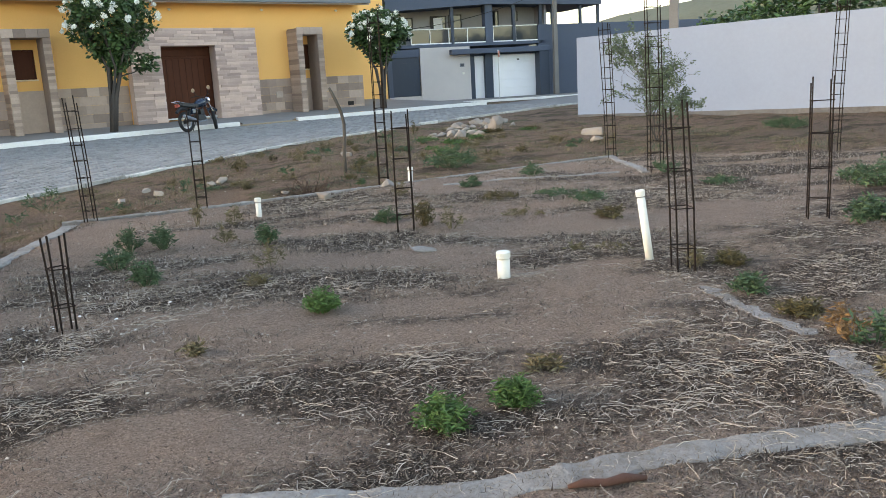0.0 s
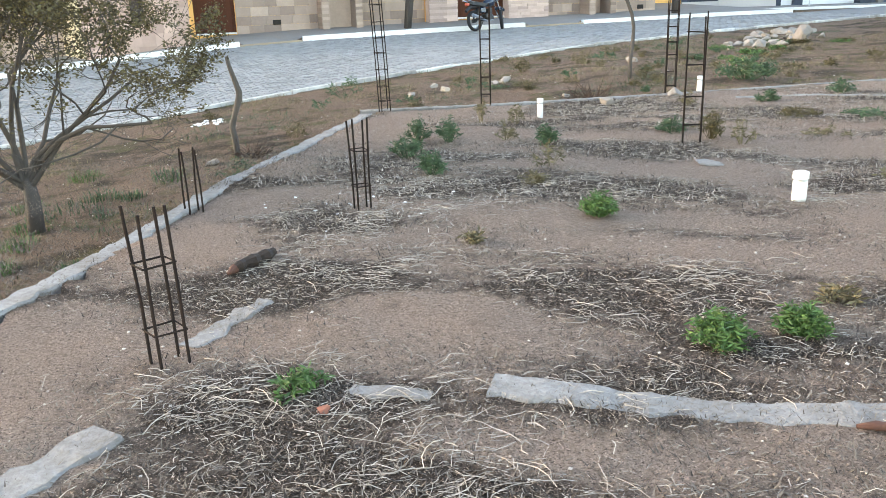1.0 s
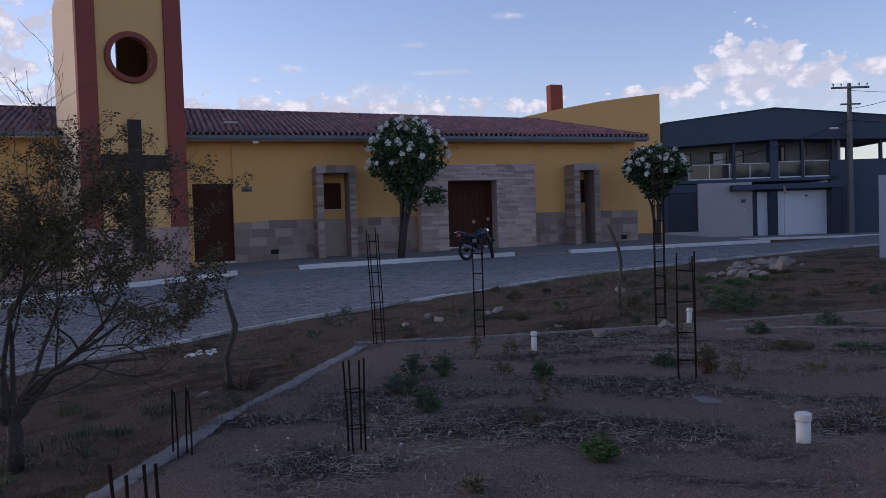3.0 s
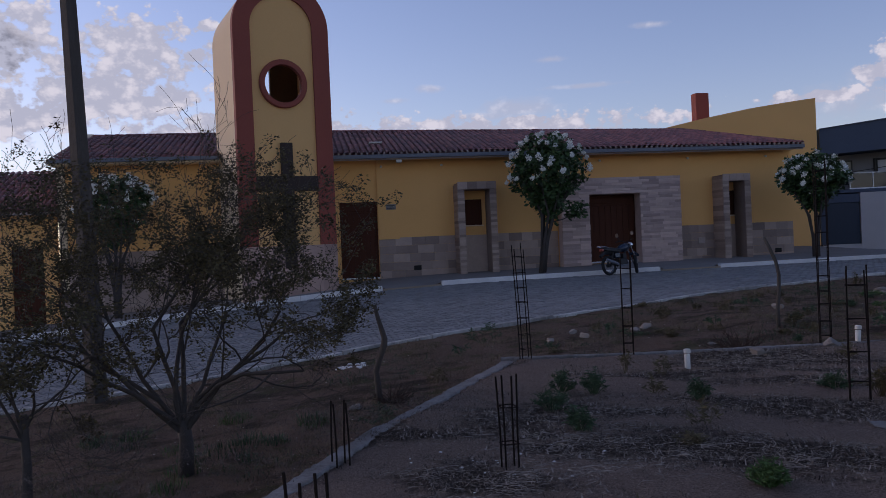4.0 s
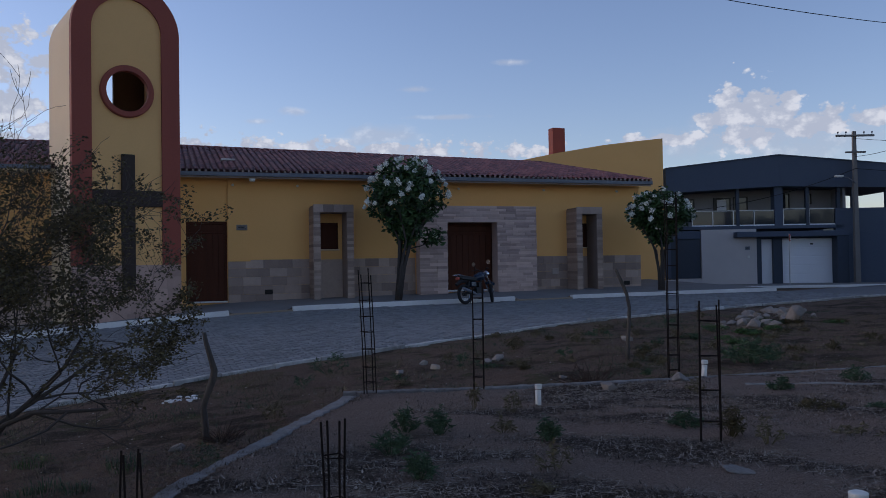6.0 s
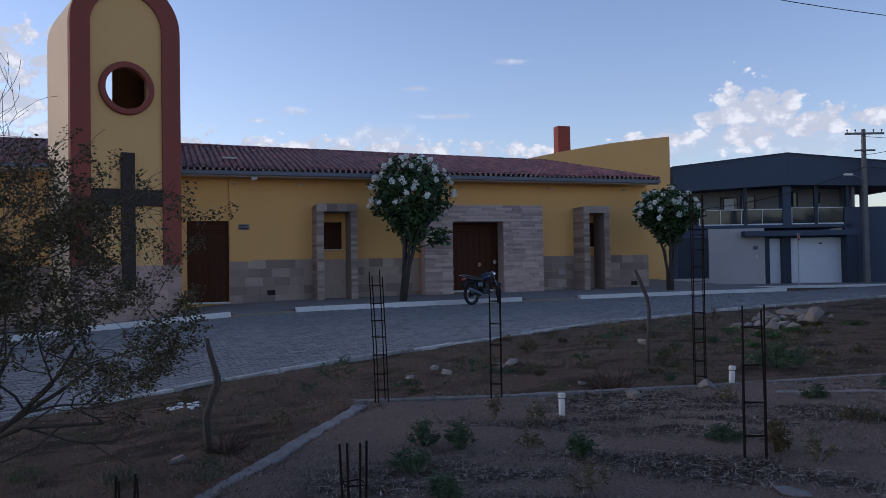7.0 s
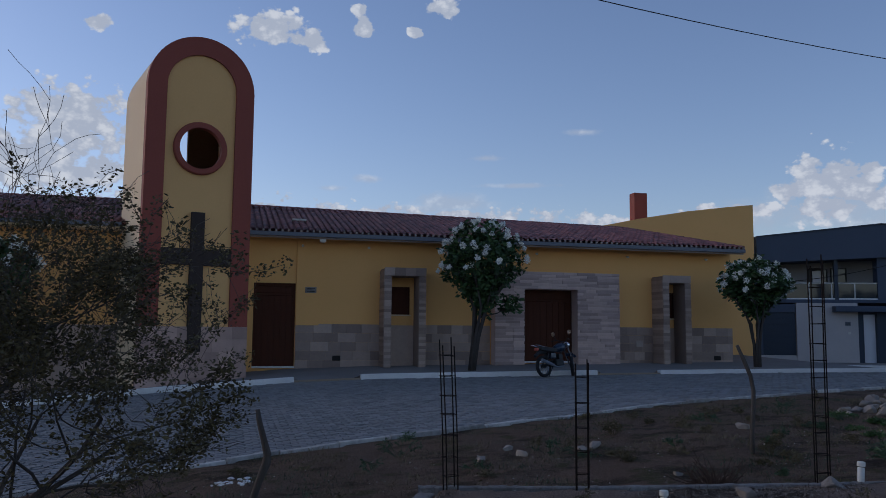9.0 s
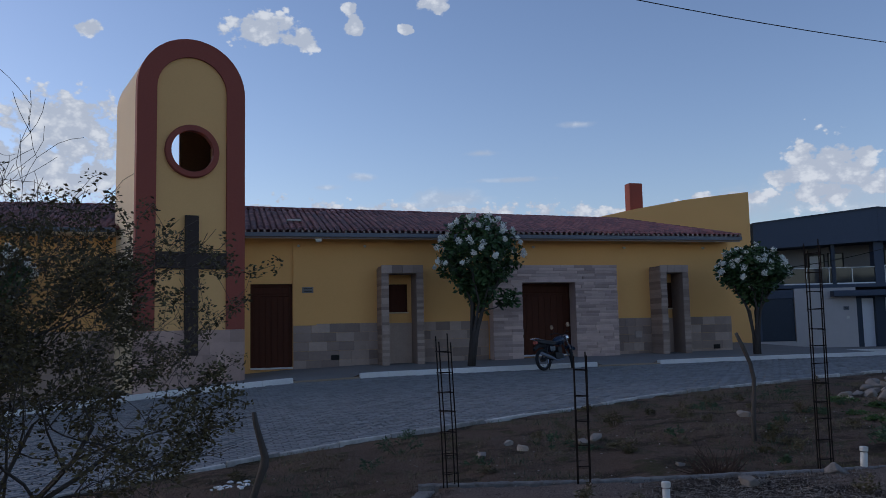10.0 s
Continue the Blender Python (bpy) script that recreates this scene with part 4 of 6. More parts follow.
for px in (3.6, 7.14, 8.72):
    hb("post", px, px + 0.17, 0.0, 0.17, 3.25, 5.35, GREY_DARK)
part("roof_band", Shape().prism([(0, 4.95), (5.72, 5.22), (5.72, 6.78), (0, 6.18)], -0.25, 5.0), GREY_BLUE, house, "deep slate blue parapet rising to a corner")
part("roof_band", Shape().prism([(5.725, 5.22), (12.4, 5.05), (12.4, 6.15), (5.725, 6.78)], -0.25, 5.0), GREY_BLUE, house)
part("roof_cap", Shape().prism([(0, 6.182), (5.72, 6.782), (12.4, 6.152), (12.4, 6.20), (5.72, 6.84), (0, 6.235)], -0.3, 5.0), GREY_DARK, house)
for x0, x1, zt in ((1.35, 5.55, 4.0), (5.98, 8.6, 4.05)):
    hb("rail", x0, x1, 0.03, 0.09, zt, zt + 0.055, STEEL, None, "steel hand rail", 0.01)
    hb("rail_foot", x0, x1, 0.02, 0.1, 3.25, 3.31, PANEL_WHITE)
    n = 4 if x1 - x0 > 3 else 2
    for i in range(n):
        xa, xb = x0 + (x1 - x0) * i / n, x0 + (x1 - x0) * (i + 1) / n
        hb("rail_glass", xa + 0.05, xb - 0.02, 0.05, 0.062, 3.32, zt - 0.01, GLASS_RAIL)
        hb("rail_post", xa, xa + 0.045, 0.03, 0.085, 3.25, zt, STEEL)
hb("side_wall", 8.62, 30.0, -0.02, 0.25, 0.0, 4.08, GREY_BLUE, None, "long slate blue yard wall")
hb("body_side", -0.02, 0.15, 0.3, 9.0, 0.0, 6.1, GREY_BLUE)
hb("body_back", 0.15, 12.0, 8.8, 9.0, 0.0, 6.0, GREY_BLUE)
for px in (9.48, 11.2, 12.3):
    hb("post", px, px + 0.14, 0.05, 0.2, 4.08, 5.1, GREY_DARK)

# ---- distance ----
hill = Shape()
for i in range(41):
    a = radians(30 + i * 2.2)
    h = 9 + 34 * math.exp(-((i - 14) / 8.0) ** 2) + 12 * math.exp(-((i - 30) / 6.0) ** 2) + 3 * noise.noise(Vector((i * 0.6, 0, 0)))
    for r, k in ((420, -0.05), (470, 0.6), (520, 1.0), (600, 0.2)):
        hill.v.append((r * math.sin(a), r * math.cos(a), h * k))
for i in range(40):
    for k in range(3):
        hill.f.append((i * 4 + k, (i + 1) * 4 + k, (i + 1) * 4 + k + 1, i * 4 + k + 1))
solid("hill_backdrop", hill, HILL, "far wooded hillside", "hill", "structure", smooth=True)


# ---- plants ----
def leaf_cloud(s, centres, radius, count, size, rng, flat=0.5, droop=0.0, slim=0.28):
    """Small folded leaves scattered in clumps."""
    for c in centres:
        for _ in range(count):
            d = Vector((rng.gauss(0, 1), rng.gauss(0, 1), rng.gauss(0, 1)))
            d = d.normalized() * radius * rng.random() ** 0.4
            p = Vector(c) + d
            u = Vector((rng.gauss(0, 1), rng.gauss(0, 1), rng.gauss(0, flat) - droop)).normalized()
            w = u.cross(Vector((rng.gauss(0, 1), rng.gauss(0, 1), rng.gauss(0, 1)))).normalized()
            L_ = size * rng.uniform(0.6, 1.3)
            W_ = L_ * slim
            up = u.cross(w) * W_ * 0.35
            n = len(s.v)
            s.v += [tuple(p), tuple(p + u * L_ * 0.5 + w * W_ + up), tuple(p + u * L_), tuple(p + u * L_ * 0.5 - w * W_ + up)]
            s.f += [(n, n + 1, n + 2), (n, n + 2, n + 3)]


def flowering_tree(at, height, crown, seed, lean, group, tufts=()):
    """Small pavement tree: bundled stems, a dense dark crown, white blossom heads."""
    rng = random.Random(seed)
    t = thing("flowering_tree", "small pavement tree with dark leaves and white blossom", "tree", Matrix.Translation(at), group)
    rx, rz0, rz1, cx = crown
    trunk = Shape()
    tips = []
    for i in range(8):
        a = i * 2 * math.pi / 8 + rng.uniform(-0.3, 0.3)
        r0 = 0.09 * rng.random()
        ex, ey = cx + rx * 0.62 * math.cos(a), rx * 0.55 * math.sin(a)
        ez = rz0 + (rz1 - rz0) * rng.uniform(0.25, 0.55)
        p0 = Vector((r0 * math.cos(a), r0 * math.sin(a), -0.1))
        p1 = Vector((lean * 0.35 + 0.10 * math.cos(a), 0.10 * math.sin(a), height * 0.22))
        p2 = Vector((lean * 0.8 + 0.22 * math.cos(a + 0.4), 0.22 * math.sin(a + 0.4), height * 0.42))
        p3 = Vector((ex, ey, ez))
        trunk.tube([p0, p1, p2, p3], [rng.uniform(0.05, 0.08), 0.05, 0.042, 0.018], 7)
        tips.append(p3)
        for _ in range(3):
            q = p3 + Vector((rng.uniform(-0.4, 0.4), rng.uniform(-0.4, 0.4), rng.uniform(0.2, 0.7)))
            trunk.tube([p2.lerp(p3, rng.uniform(0.4, 0.9)), q], [0.02, 0.008], 5)
    part("trunk", trunk, BARK, t, "bundle of grey twisting stems", True)
    centres, heads = [], []
    for _ in range(210):
        a, v = rng.uniform(0, 2 * math.pi), rng.uniform(-1, 1)
        rad = math.sqrt(max(0, 1 - v * v)) * (1.0 if v > 0.15 else 1.0 + 0.68 * (v - 0.15))
        k = rng.uniform(0.6, 1.0) + 0.10 * noise.noise(Vector((math.cos(a) * 2, math.sin(a) * 2, v * 2 + seed)))
        cz = (rz0 + rz1) / 2 + v * k * (rz1 - rz0) / 2
        x, y = cx + rad * k * rx * math.cos(a), rad * k * rx * math.sin(a)
        centres.append((x, y, cz))
        if k > 0.78 and v > -0.55 and rng.random() < 0.40 + 0.35 * v:
            heads.append((cx + rad * (k + 0.10) * rx * math.cos(a), rad * (k + 0.10) * rx * math.sin(a), cz + 0.08))
    for _ in range(50):
        v = rng.uniform(-0.1, 1)
        a = rng.uniform(0, 2 * math.pi)
        rad = math.sqrt(1 - v * v)
        heads.append((cx + rad * 1.04 * rx * math.cos(a), rad * 1.04 * rx * math.sin(a), (rz0 + rz1) / 2 + v * 1.03 * (rz1 - rz0) / 2))
    for tx, tz in tufts:
        trunk_tip = Vector((tx, 0, tz))
        part("side_branch", Shape().tube([(lean * 0.8, 0, height * 0.36), (tx * 0.7, 0, tz - 0.2), trunk_tip], [0.03, 0.02, 0.01], 5), BARK, t)
        centres += [tuple(trunk_tip + Vector((rng.gauss(0, 0.16), rng.gauss(0, 0.16), rng.gauss(0, 0.12)))) for _ in range(8)]
        heads.append(tuple(trunk_tip + Vector((0.08, -0.15, 0.15))))
    crown_s = Shape()
    leaf_cloud(crown_s, centres, 0.24, 26, 0.19, rng, 0.6, 0.2)
    part("crown", crown_s, LEAF_DARK, t, "dense dark green crown")
    fl = Shape()
    for h in heads:
        leaf_cloud(fl, [h], rng.uniform(0.07, 0.12), 100, 0.045, rng, 0.95, 0.0, 0.5)
    part("blossom", fl, PETAL, t, "white blossom heads")
    return t


flowering_tree((8.25, 29.4, 0.30), 4.9, (1.45, 1.9, 4.95, 0.35), 3, 0.35, "pavement trees", [(1.25, 2.1)])
flowering_tree((19.0, 29.4, 0.30), 3.9, (1.2, 1.9, 3.95, 0.0), 8, 0.0, "pavement trees")
flowering_tree((-6.3, 30.2, -0.6), 4.6, (1.35, 2.6, 4.9, 0.0), 13, 0.0, "pavement trees")


def branching(s, tips, p, d, length, radius, depth, rng, gravity=0.0, spread=0.6):
    """A crooked branch that tapers and forks off smaller ones along its whole length."""
    pts, rad, dirs = [p], [radius], [d]
    n = 5 if depth else 4
    for i in range(n):
        d = (d + Vector((rng.gauss(0, 0.24), rng.gauss(0, 0.24), rng.gauss(0, 0.17) + gravity))).normalized()
        p = p + d * length / n
        pts.append(p), rad.append(radius * (1 - 0.55 * (i + 1) / n)), dirs.append(d)
    if p.x > 2.45 - 1.2 * max(0.0, p.z - 2.5):
        return
    s.tube(pts, [max(0.0022, q) for q in rad], 7 if radius > 0.02 else 4 if radius > 0.006 else 3, False)
    if depth <= 1:
        tips += pts[2 - depth:]
    if depth == 0:
        return
    for k in range(rng.choice((3, 3, 4))):
        i = min(n, 1 + k + rng.choice((0, 1, 1)) + (1 if depth > 2 else 0))
        out = Vector((rng.gauss(0, 1), rng.gauss(0, 1), rng.gauss(0.12, 0.55))).normalized()
        branching(s, tips, pts[i], (dirs[i] * (1 - spread) + out * spread).normalized(), length * rng.uniform(0.5, 0.8), rad[i] * 0.66, depth - 1, rng, gravity, spread)


def thorn_tree(at, seed, limbs, depth, leaf_size, per_tip, label, girth=0.09, material=LEAF_OLIVE, name="thorn_tree", droop=0.0, spread=0.6, leafy_to=9.0, bare_below=0.0, shoots=0, fork=0.34):
    rng = random.Random(seed)
    t = thing(name, label, "tree", Matrix.Translation(at))
    wood, tips = Shape(), []
    wood.tube([(0, 0, -0.3), (0.02, 0.0, fork * 0.35), (0.0, 0.02, fork)], [girth * 1.5, girth * 1.25, girth * 1.05], 9)
    for dx, dy, dz, ln in limbs:
        branching(wood, tips, Vector((rng.uniform(-0.4, 0.4) * girth, rng.uniform(-0.4, 0.4) * girth, fork * rng.uniform(0.5, 0.95))), Vector((dx, dy, dz)).normalized(), ln, girth * 0.5, depth, rng, droop, spread)
    for p in rng.sample([q for q in tips if q.z > leafy_to - 0.5 and q.x < 0.3], shoots) if shoots else ():
        branching(wood, [], p, Vector((rng.gauss(0, 0.35), rng.gauss(0, 0.35), 1)).normalized(), rng.uniform(0.35, 0.75), 0.004, 1, rng, 0.0, 0.5)
    part("trunk", wood, BARK_SHADED, t, "grey forking trunk and bare twigs", True)
    lv = Shape()
    for p in tips:
        if p.z > bare_below + 0.4 * rng.random() and rng.random() < 0.8 - 0.85 * max(0.0, p.z - leafy_to) and noise.noise(p * 2.2) > -0.22:
            leaf_cloud(lv, [p], 0.07, per_tip, leaf_size, rng, 0.5)
    part("crown", lv, material, t, "sparse small olive leaves")
    return t


thorn_tree((-1.5, 10.2, -0.55), 21, [(-0.6, -0.1, 1.0, 1.85), (0.05, 0.1, 1.0, 1.85), (0.6, -0.15, 0.9, 1.75), (-0.95, 0.1, 0.65, 1.75), (0.45, 0.35, 0.9, 1.75), (-0.15, -0.4, 1.0, 1.7), (0.85, 0.1, 0.7, 1.55), (0.25, -0.1, 1.1, 1.8), (-0.4, 0.3, 1.0, 1.85), (-0.8, -0.2, 0.9, 1.7), (0.3, 0.2, 0.8, 1.5)], 4, 0.036, 17, "small thorny tree with grey forks and sparse olive leaves", 0.06, leafy_to=2.55, bare_below=0.95, droop=0.045, shoots=18, spread=0.56)
thorn_tree((-2.75, 9.2, -0.6), 33, [(-0.5, 0.1, 0.9, 0.8), (0.5, 0.1, 0.9, 0.8), (0.1, -0.3, 1.0, 0.75), (-0.2, 0.3, 1.1, 0.85), (0.7, 0.2, 0.5, 0.8), (-0.7, -0.2, 0.5, 0.8)], 3, 0.044, 6, "young thorny sapling with sparse dusty leaves", 0.034, fork=0.75)
thorn_tree((13.72, 11.72, -0.3), 11, [(-0.25, 0.1, 1.2, 1.2), (0.25, 0.1, 1.2, 1.25), (0.1, -0.2, 1.3, 1.3), (-0.12, 0.2, 1.3, 1.25), (0.35, -0.1, 1.1, 1.0), (-0.35, 0, 1.1, 1.0), (0.0, 0.25, 1.2, 1.1), (0.2, -0.3, 1.0, 0.95)], 3, 0.055, 9, "airy grey-green shrub before the white wall", 0.022, LEAF_GREY, "wall_shrub", spread=0.3)


def far_tree(at, r, h, seed):
    rng = random.Random(seed)
    t = thing("yard_tree", "dark leafy tree behind the boundary wall", "tree", Matrix.Translation(at), "trees behind the wall")
    wood = Shape()
    for _ in range(4):
        wood.tube([(0, 0, -0.2), (rng.uniform(-0.3, 0.3), rng.uniform(-0.3, 0.3), h * 0.4), (rng.uniform(-0.8, 0.8) * r * 0.6, rng.uniform(-0.8, 0.8) * r * 0.6, h * 0.75)], [0.16, 0.11, 0.03], 6)
    part("trunk", wood, BARK, t)
    cs = []
    for _ in range(150):
        d = Vector((rng.gauss(0, 1), rng.gauss(0, 1), rng.gauss(0, 1))).normalized() * rng.uniform(0.55, 1.05)
        cs.append((d.x * r, d.y * r, h * 0.68 + d.z * h * 0.30))
    s = Shape()
    leaf_cloud(s, cs, 0.42, 22, 0.26, rng)
    part("crown", s, LEAF_DARK, t, "dark green uneven crown")


far_tree((30.0, 17.0, 0), 2.6, 4.6, 41)
far_tree((33.5, 13.0, 0), 3.0, 5.2, 42)
far_tree((28.5, 10.2, 0), 2.4, 4.8, 43)
far_tree((36.0, 24.0, 0), 2.2, 3.9, 44)


def weed(at, r, h, material, seed, name="weed", label="low green weed in the dry soil", leaves=70, size=0.05):
    rng = random.Random(seed)
    x, y = at
    t = thing(name, label, "weed", Matrix.Translation((x, y, ground_height(x, y))), "weeds on the lot")
    stems, lv = Shape(), Shape()
    for i in range(max(6, leaves // 7)):
        a = rng.uniform(0, 2 * math.pi)
        rr = r * math.sqrt(rng.random())
        tip = Vector((rr * math.cos(a), rr * math.sin(a), h * (1.05 - 0.7 * (rr / r) ** 2) * rng.uniform(0.6, 1.05)))
        stems.tube([(tip.x * 0.15, tip.y * 0.15, -0.02), (tip.x * 0.6, tip.y * 0.6, tip.z * 0.6), tip], [0.004, 0.003, 0.0015], 3, False)
        for k in range(7):
            q = tip * rng.uniform(0.55, 1.0)
            leaf_cloud(lv, [q], size * 0.5, 3, size * 1.15, rng, 0.5, 0.0, 0.13)
    part("stalk", stems, material, t)
    part("foliage", lv, material, t)
    return t


def grass_tuft(at, r, h, material, seed, name="grass_tuft", label="tuft of thin grass", blades=60):
    rng = random.Random(seed)
    x, y = at
    s = Shape()
    for _ in range(blades):
        a, rr = rng.uniform(0, 2 * math.pi), r * math.sqrt(rng.random())
        bx, by = rr * math.cos(a), rr * math.sin(a)
        out = Vector((math.cos(a) + rng.gauss(0, 0.5), math.sin(a) + rng.gauss(0, 0.5), 0)).normalized()
        L_ = h * rng.uniform(0.5, 1.2)
        side = Vector((-out.y, out.x, 0)) * 0.004
        p0, p1, p2 = Vector((bx, by, -0.02)), Vector((bx, by, 0)) + out * L_ * 0.25 + Vector((0, 0, L_ * 0.7)), Vector((bx, by, 0)) + out * L_ * 0.65 + Vector((0, 0, L_ * 0.9))
        n = len(s.v)
        s.v += [tuple(p0 - side), tuple(p0 + side), tuple(p1 + side * 0.8), tuple(p1 - side * 0.8), tuple(p2)]
        s.f += [(n, n + 1, n + 2, n + 3), (n + 3, n + 2, n + 4)]
    return solid(name, s, material, label, "grass", "stuff", at=Matrix.Translation((x, y, ground_height(x, y))), group="tufts on the verge")


# x, y, radius, height of the leafy weeds
fresh = [(1.96, 3.78, 0.145, 0.16), (2.33, 3.72, 0.12, 0.15), (2.5, 5.76, 0.125, 0.18), (1.94, 8.3, 0.2, 0.24), (2.3, 9.1, 0.15, 0.24), (1.92, 7.5, 0.13, 0.22),
         (2.56, 8.9, 0.14, 0.26), (4.72, 8.25, 0.17, 0.16), (0.24, 4.02, 0.13, 0.06)]
for i, (x, y, r, h) in enumerate(fresh):
    weed((x, y), r, h, LEAF_WEED if i in (0, 1, 2, 8) else LEAF_BLUE, 100 + i, leaves=420 if i < 3 else 110 if i == 8 else 230, size=0.032 if i < 3 else 0.036)
dull = [(8.5, 11.9, 0.55, 0.42), (8.3, 9.75, 0.2, 0.2), (7.1, 9.7, 0.16, 0.16), (6.6, 8.6, 0.26, 0.08), (7.15, 8.1, 0.3, 0.07), (3.3, 8.2, 0.12, 0.2), (4.82, 7.75, 0.14, 0.28),
        (9.4, 8.25, 0.28, 0.2), (8.9, 7.0, 0.3, 0.1), (6.25, 6.5, 0.18, 0.14), (7.0, 7.5, 0.26, 0.12), (4.68, 4.0, 0.14, 0.14), (4.42, 3.5, 0.15, 0.1), (7.6, 4.5, 0.4, 0.22),
        (9.7, 5.5, 0.55, 0.32), (5.3, 4.55, 0.12, 0.1), (17.4, 11.0, 0.6, 0.3)]
for i, (x, y, r, h) in enumerate(dull):
    weed((x, y), r, h, LEAF_BLUE if i % 3 or i == 0 else LEAF_OLIVE, 140 + i, label="dull green weed on the dry lot", leaves=420 if r > 0.3 else 170, size=0.06 if r > 0.3 else 0.042)
weed((4.22, 3.0), 0.16, 0.16, LEAF_BLUE, 171, label="green weed with a rusty dry top", leaves=100)
weed((4.2, 3.12), 0.15, 0.22, LEAF_RUST, 172, label="rusty dried weed on bare soil", leaves=90, size=0.04)
for i, (x, y, r, h) in enumerate([(2.5, 6.8, 0.1, 0.14), (2.95, 7.4, 0.16, 0.22), (4.9, 7.4, 0.14, 0.25), (3.1, 8.7, 0.12, 0.2), (1.56, 5.55, 0.1, 0.07), (5.1, 4.75, 0.12, 0.16), (3.6, 9.6, 0.12, 0.22),
                                  (3.3, 9.9, 0.1, 0.3), (2.75, 3.95, 0.08, 0.08), (5.9, 7.4, 0.25, 0.1), (3.8, 2.7, 0.2, 0.06), (6.0, 9.8, 0.15, 0.2), (5.0, 5.6, 0.3, 0.05)]):
    weed((x, y), r, h, LEAF_DRY, 180 + i, label="yellowing dry weed on the lot", leaves=60, size=0.045)
for i, (x, y) in enumerate([(0.75, 9.4), (0.95, 9.9), (0.62, 10.9), (7.3, 12.9), (5.6, 13.7), (4.9, 14.5), (6.2, 15.2), (7.6, 15.6), (8.6, 16.4), (3.1, 12.2), (1.6, 12.6), (2.9, 15.4), (0.6, 15.2), (9.6, 15.2), (11.0, 17.5), (12.4, 18.3)]):
    weed((x, y), 0.16 + 0.12 * (i % 3), 0.14 + 0.07 * (i % 4), (LEAF_OLIVE, LEAF_DRY, LEAF_BLUE)[i % 3], 210 + i, label="scrubby weed on the verge", leaves=80)
for i in range(60):
    rg = random.Random(900 + i)
    x = rg.uniform(1.2, 13.0)
    y = rg.uniform(11.7, 17.5)
    if y < float(near_kerb(x)) - 0.35 and y > float(rear_edge(x)) + 0.3 and x > float(left_edge(min(y, 11.5))) - 0.5:
        weed((x, y), rg.uniform(0.08, 0.26), rg.uniform(0.06, 0.2), rg.choice((LEAF_OLIVE, LEAF_DRY, LEAF_BLUE, LEAF_DRY)), 900 + i, label="low scrubby weed on the roadside verge", leaves=60, size=0.045)
for i in range(16):
    rg = random.Random(1200 + i)
    u = rg.random()
    weed((9.6 + 5.4 * u + rg.uniform(-0.6, 0.6), 14.6 + 3.0 * u + rg.uniform(-0.9, 0.9)), rg.uniform(0.18, 0.36), rg.uniform(0.05, 0.11), rg.choice((LEAF_WEED, LEAF_BLUE, LEAF_OLIVE)), 1200 + i, label="spreading green weed beside the rubble stones", leaves=130, size=0.055)
for i in range(30):
    rg = random.Random(300 + i)
    x = rg.uniform(-3.0, 0.3)
    y = rg.uniform(6.6, 12.5)
    if x < float(left_edge(y)) - 0.25:
        grass_tuft((x, y), rg.uniform(0.14, 0.34), rg.uniform(0.05, 0.12), LEAF_WEED if rg.random() < 0.5 else LEAF_BLUE, 300 + i, label="tuft of fresh grass by the foundation", blades=110)


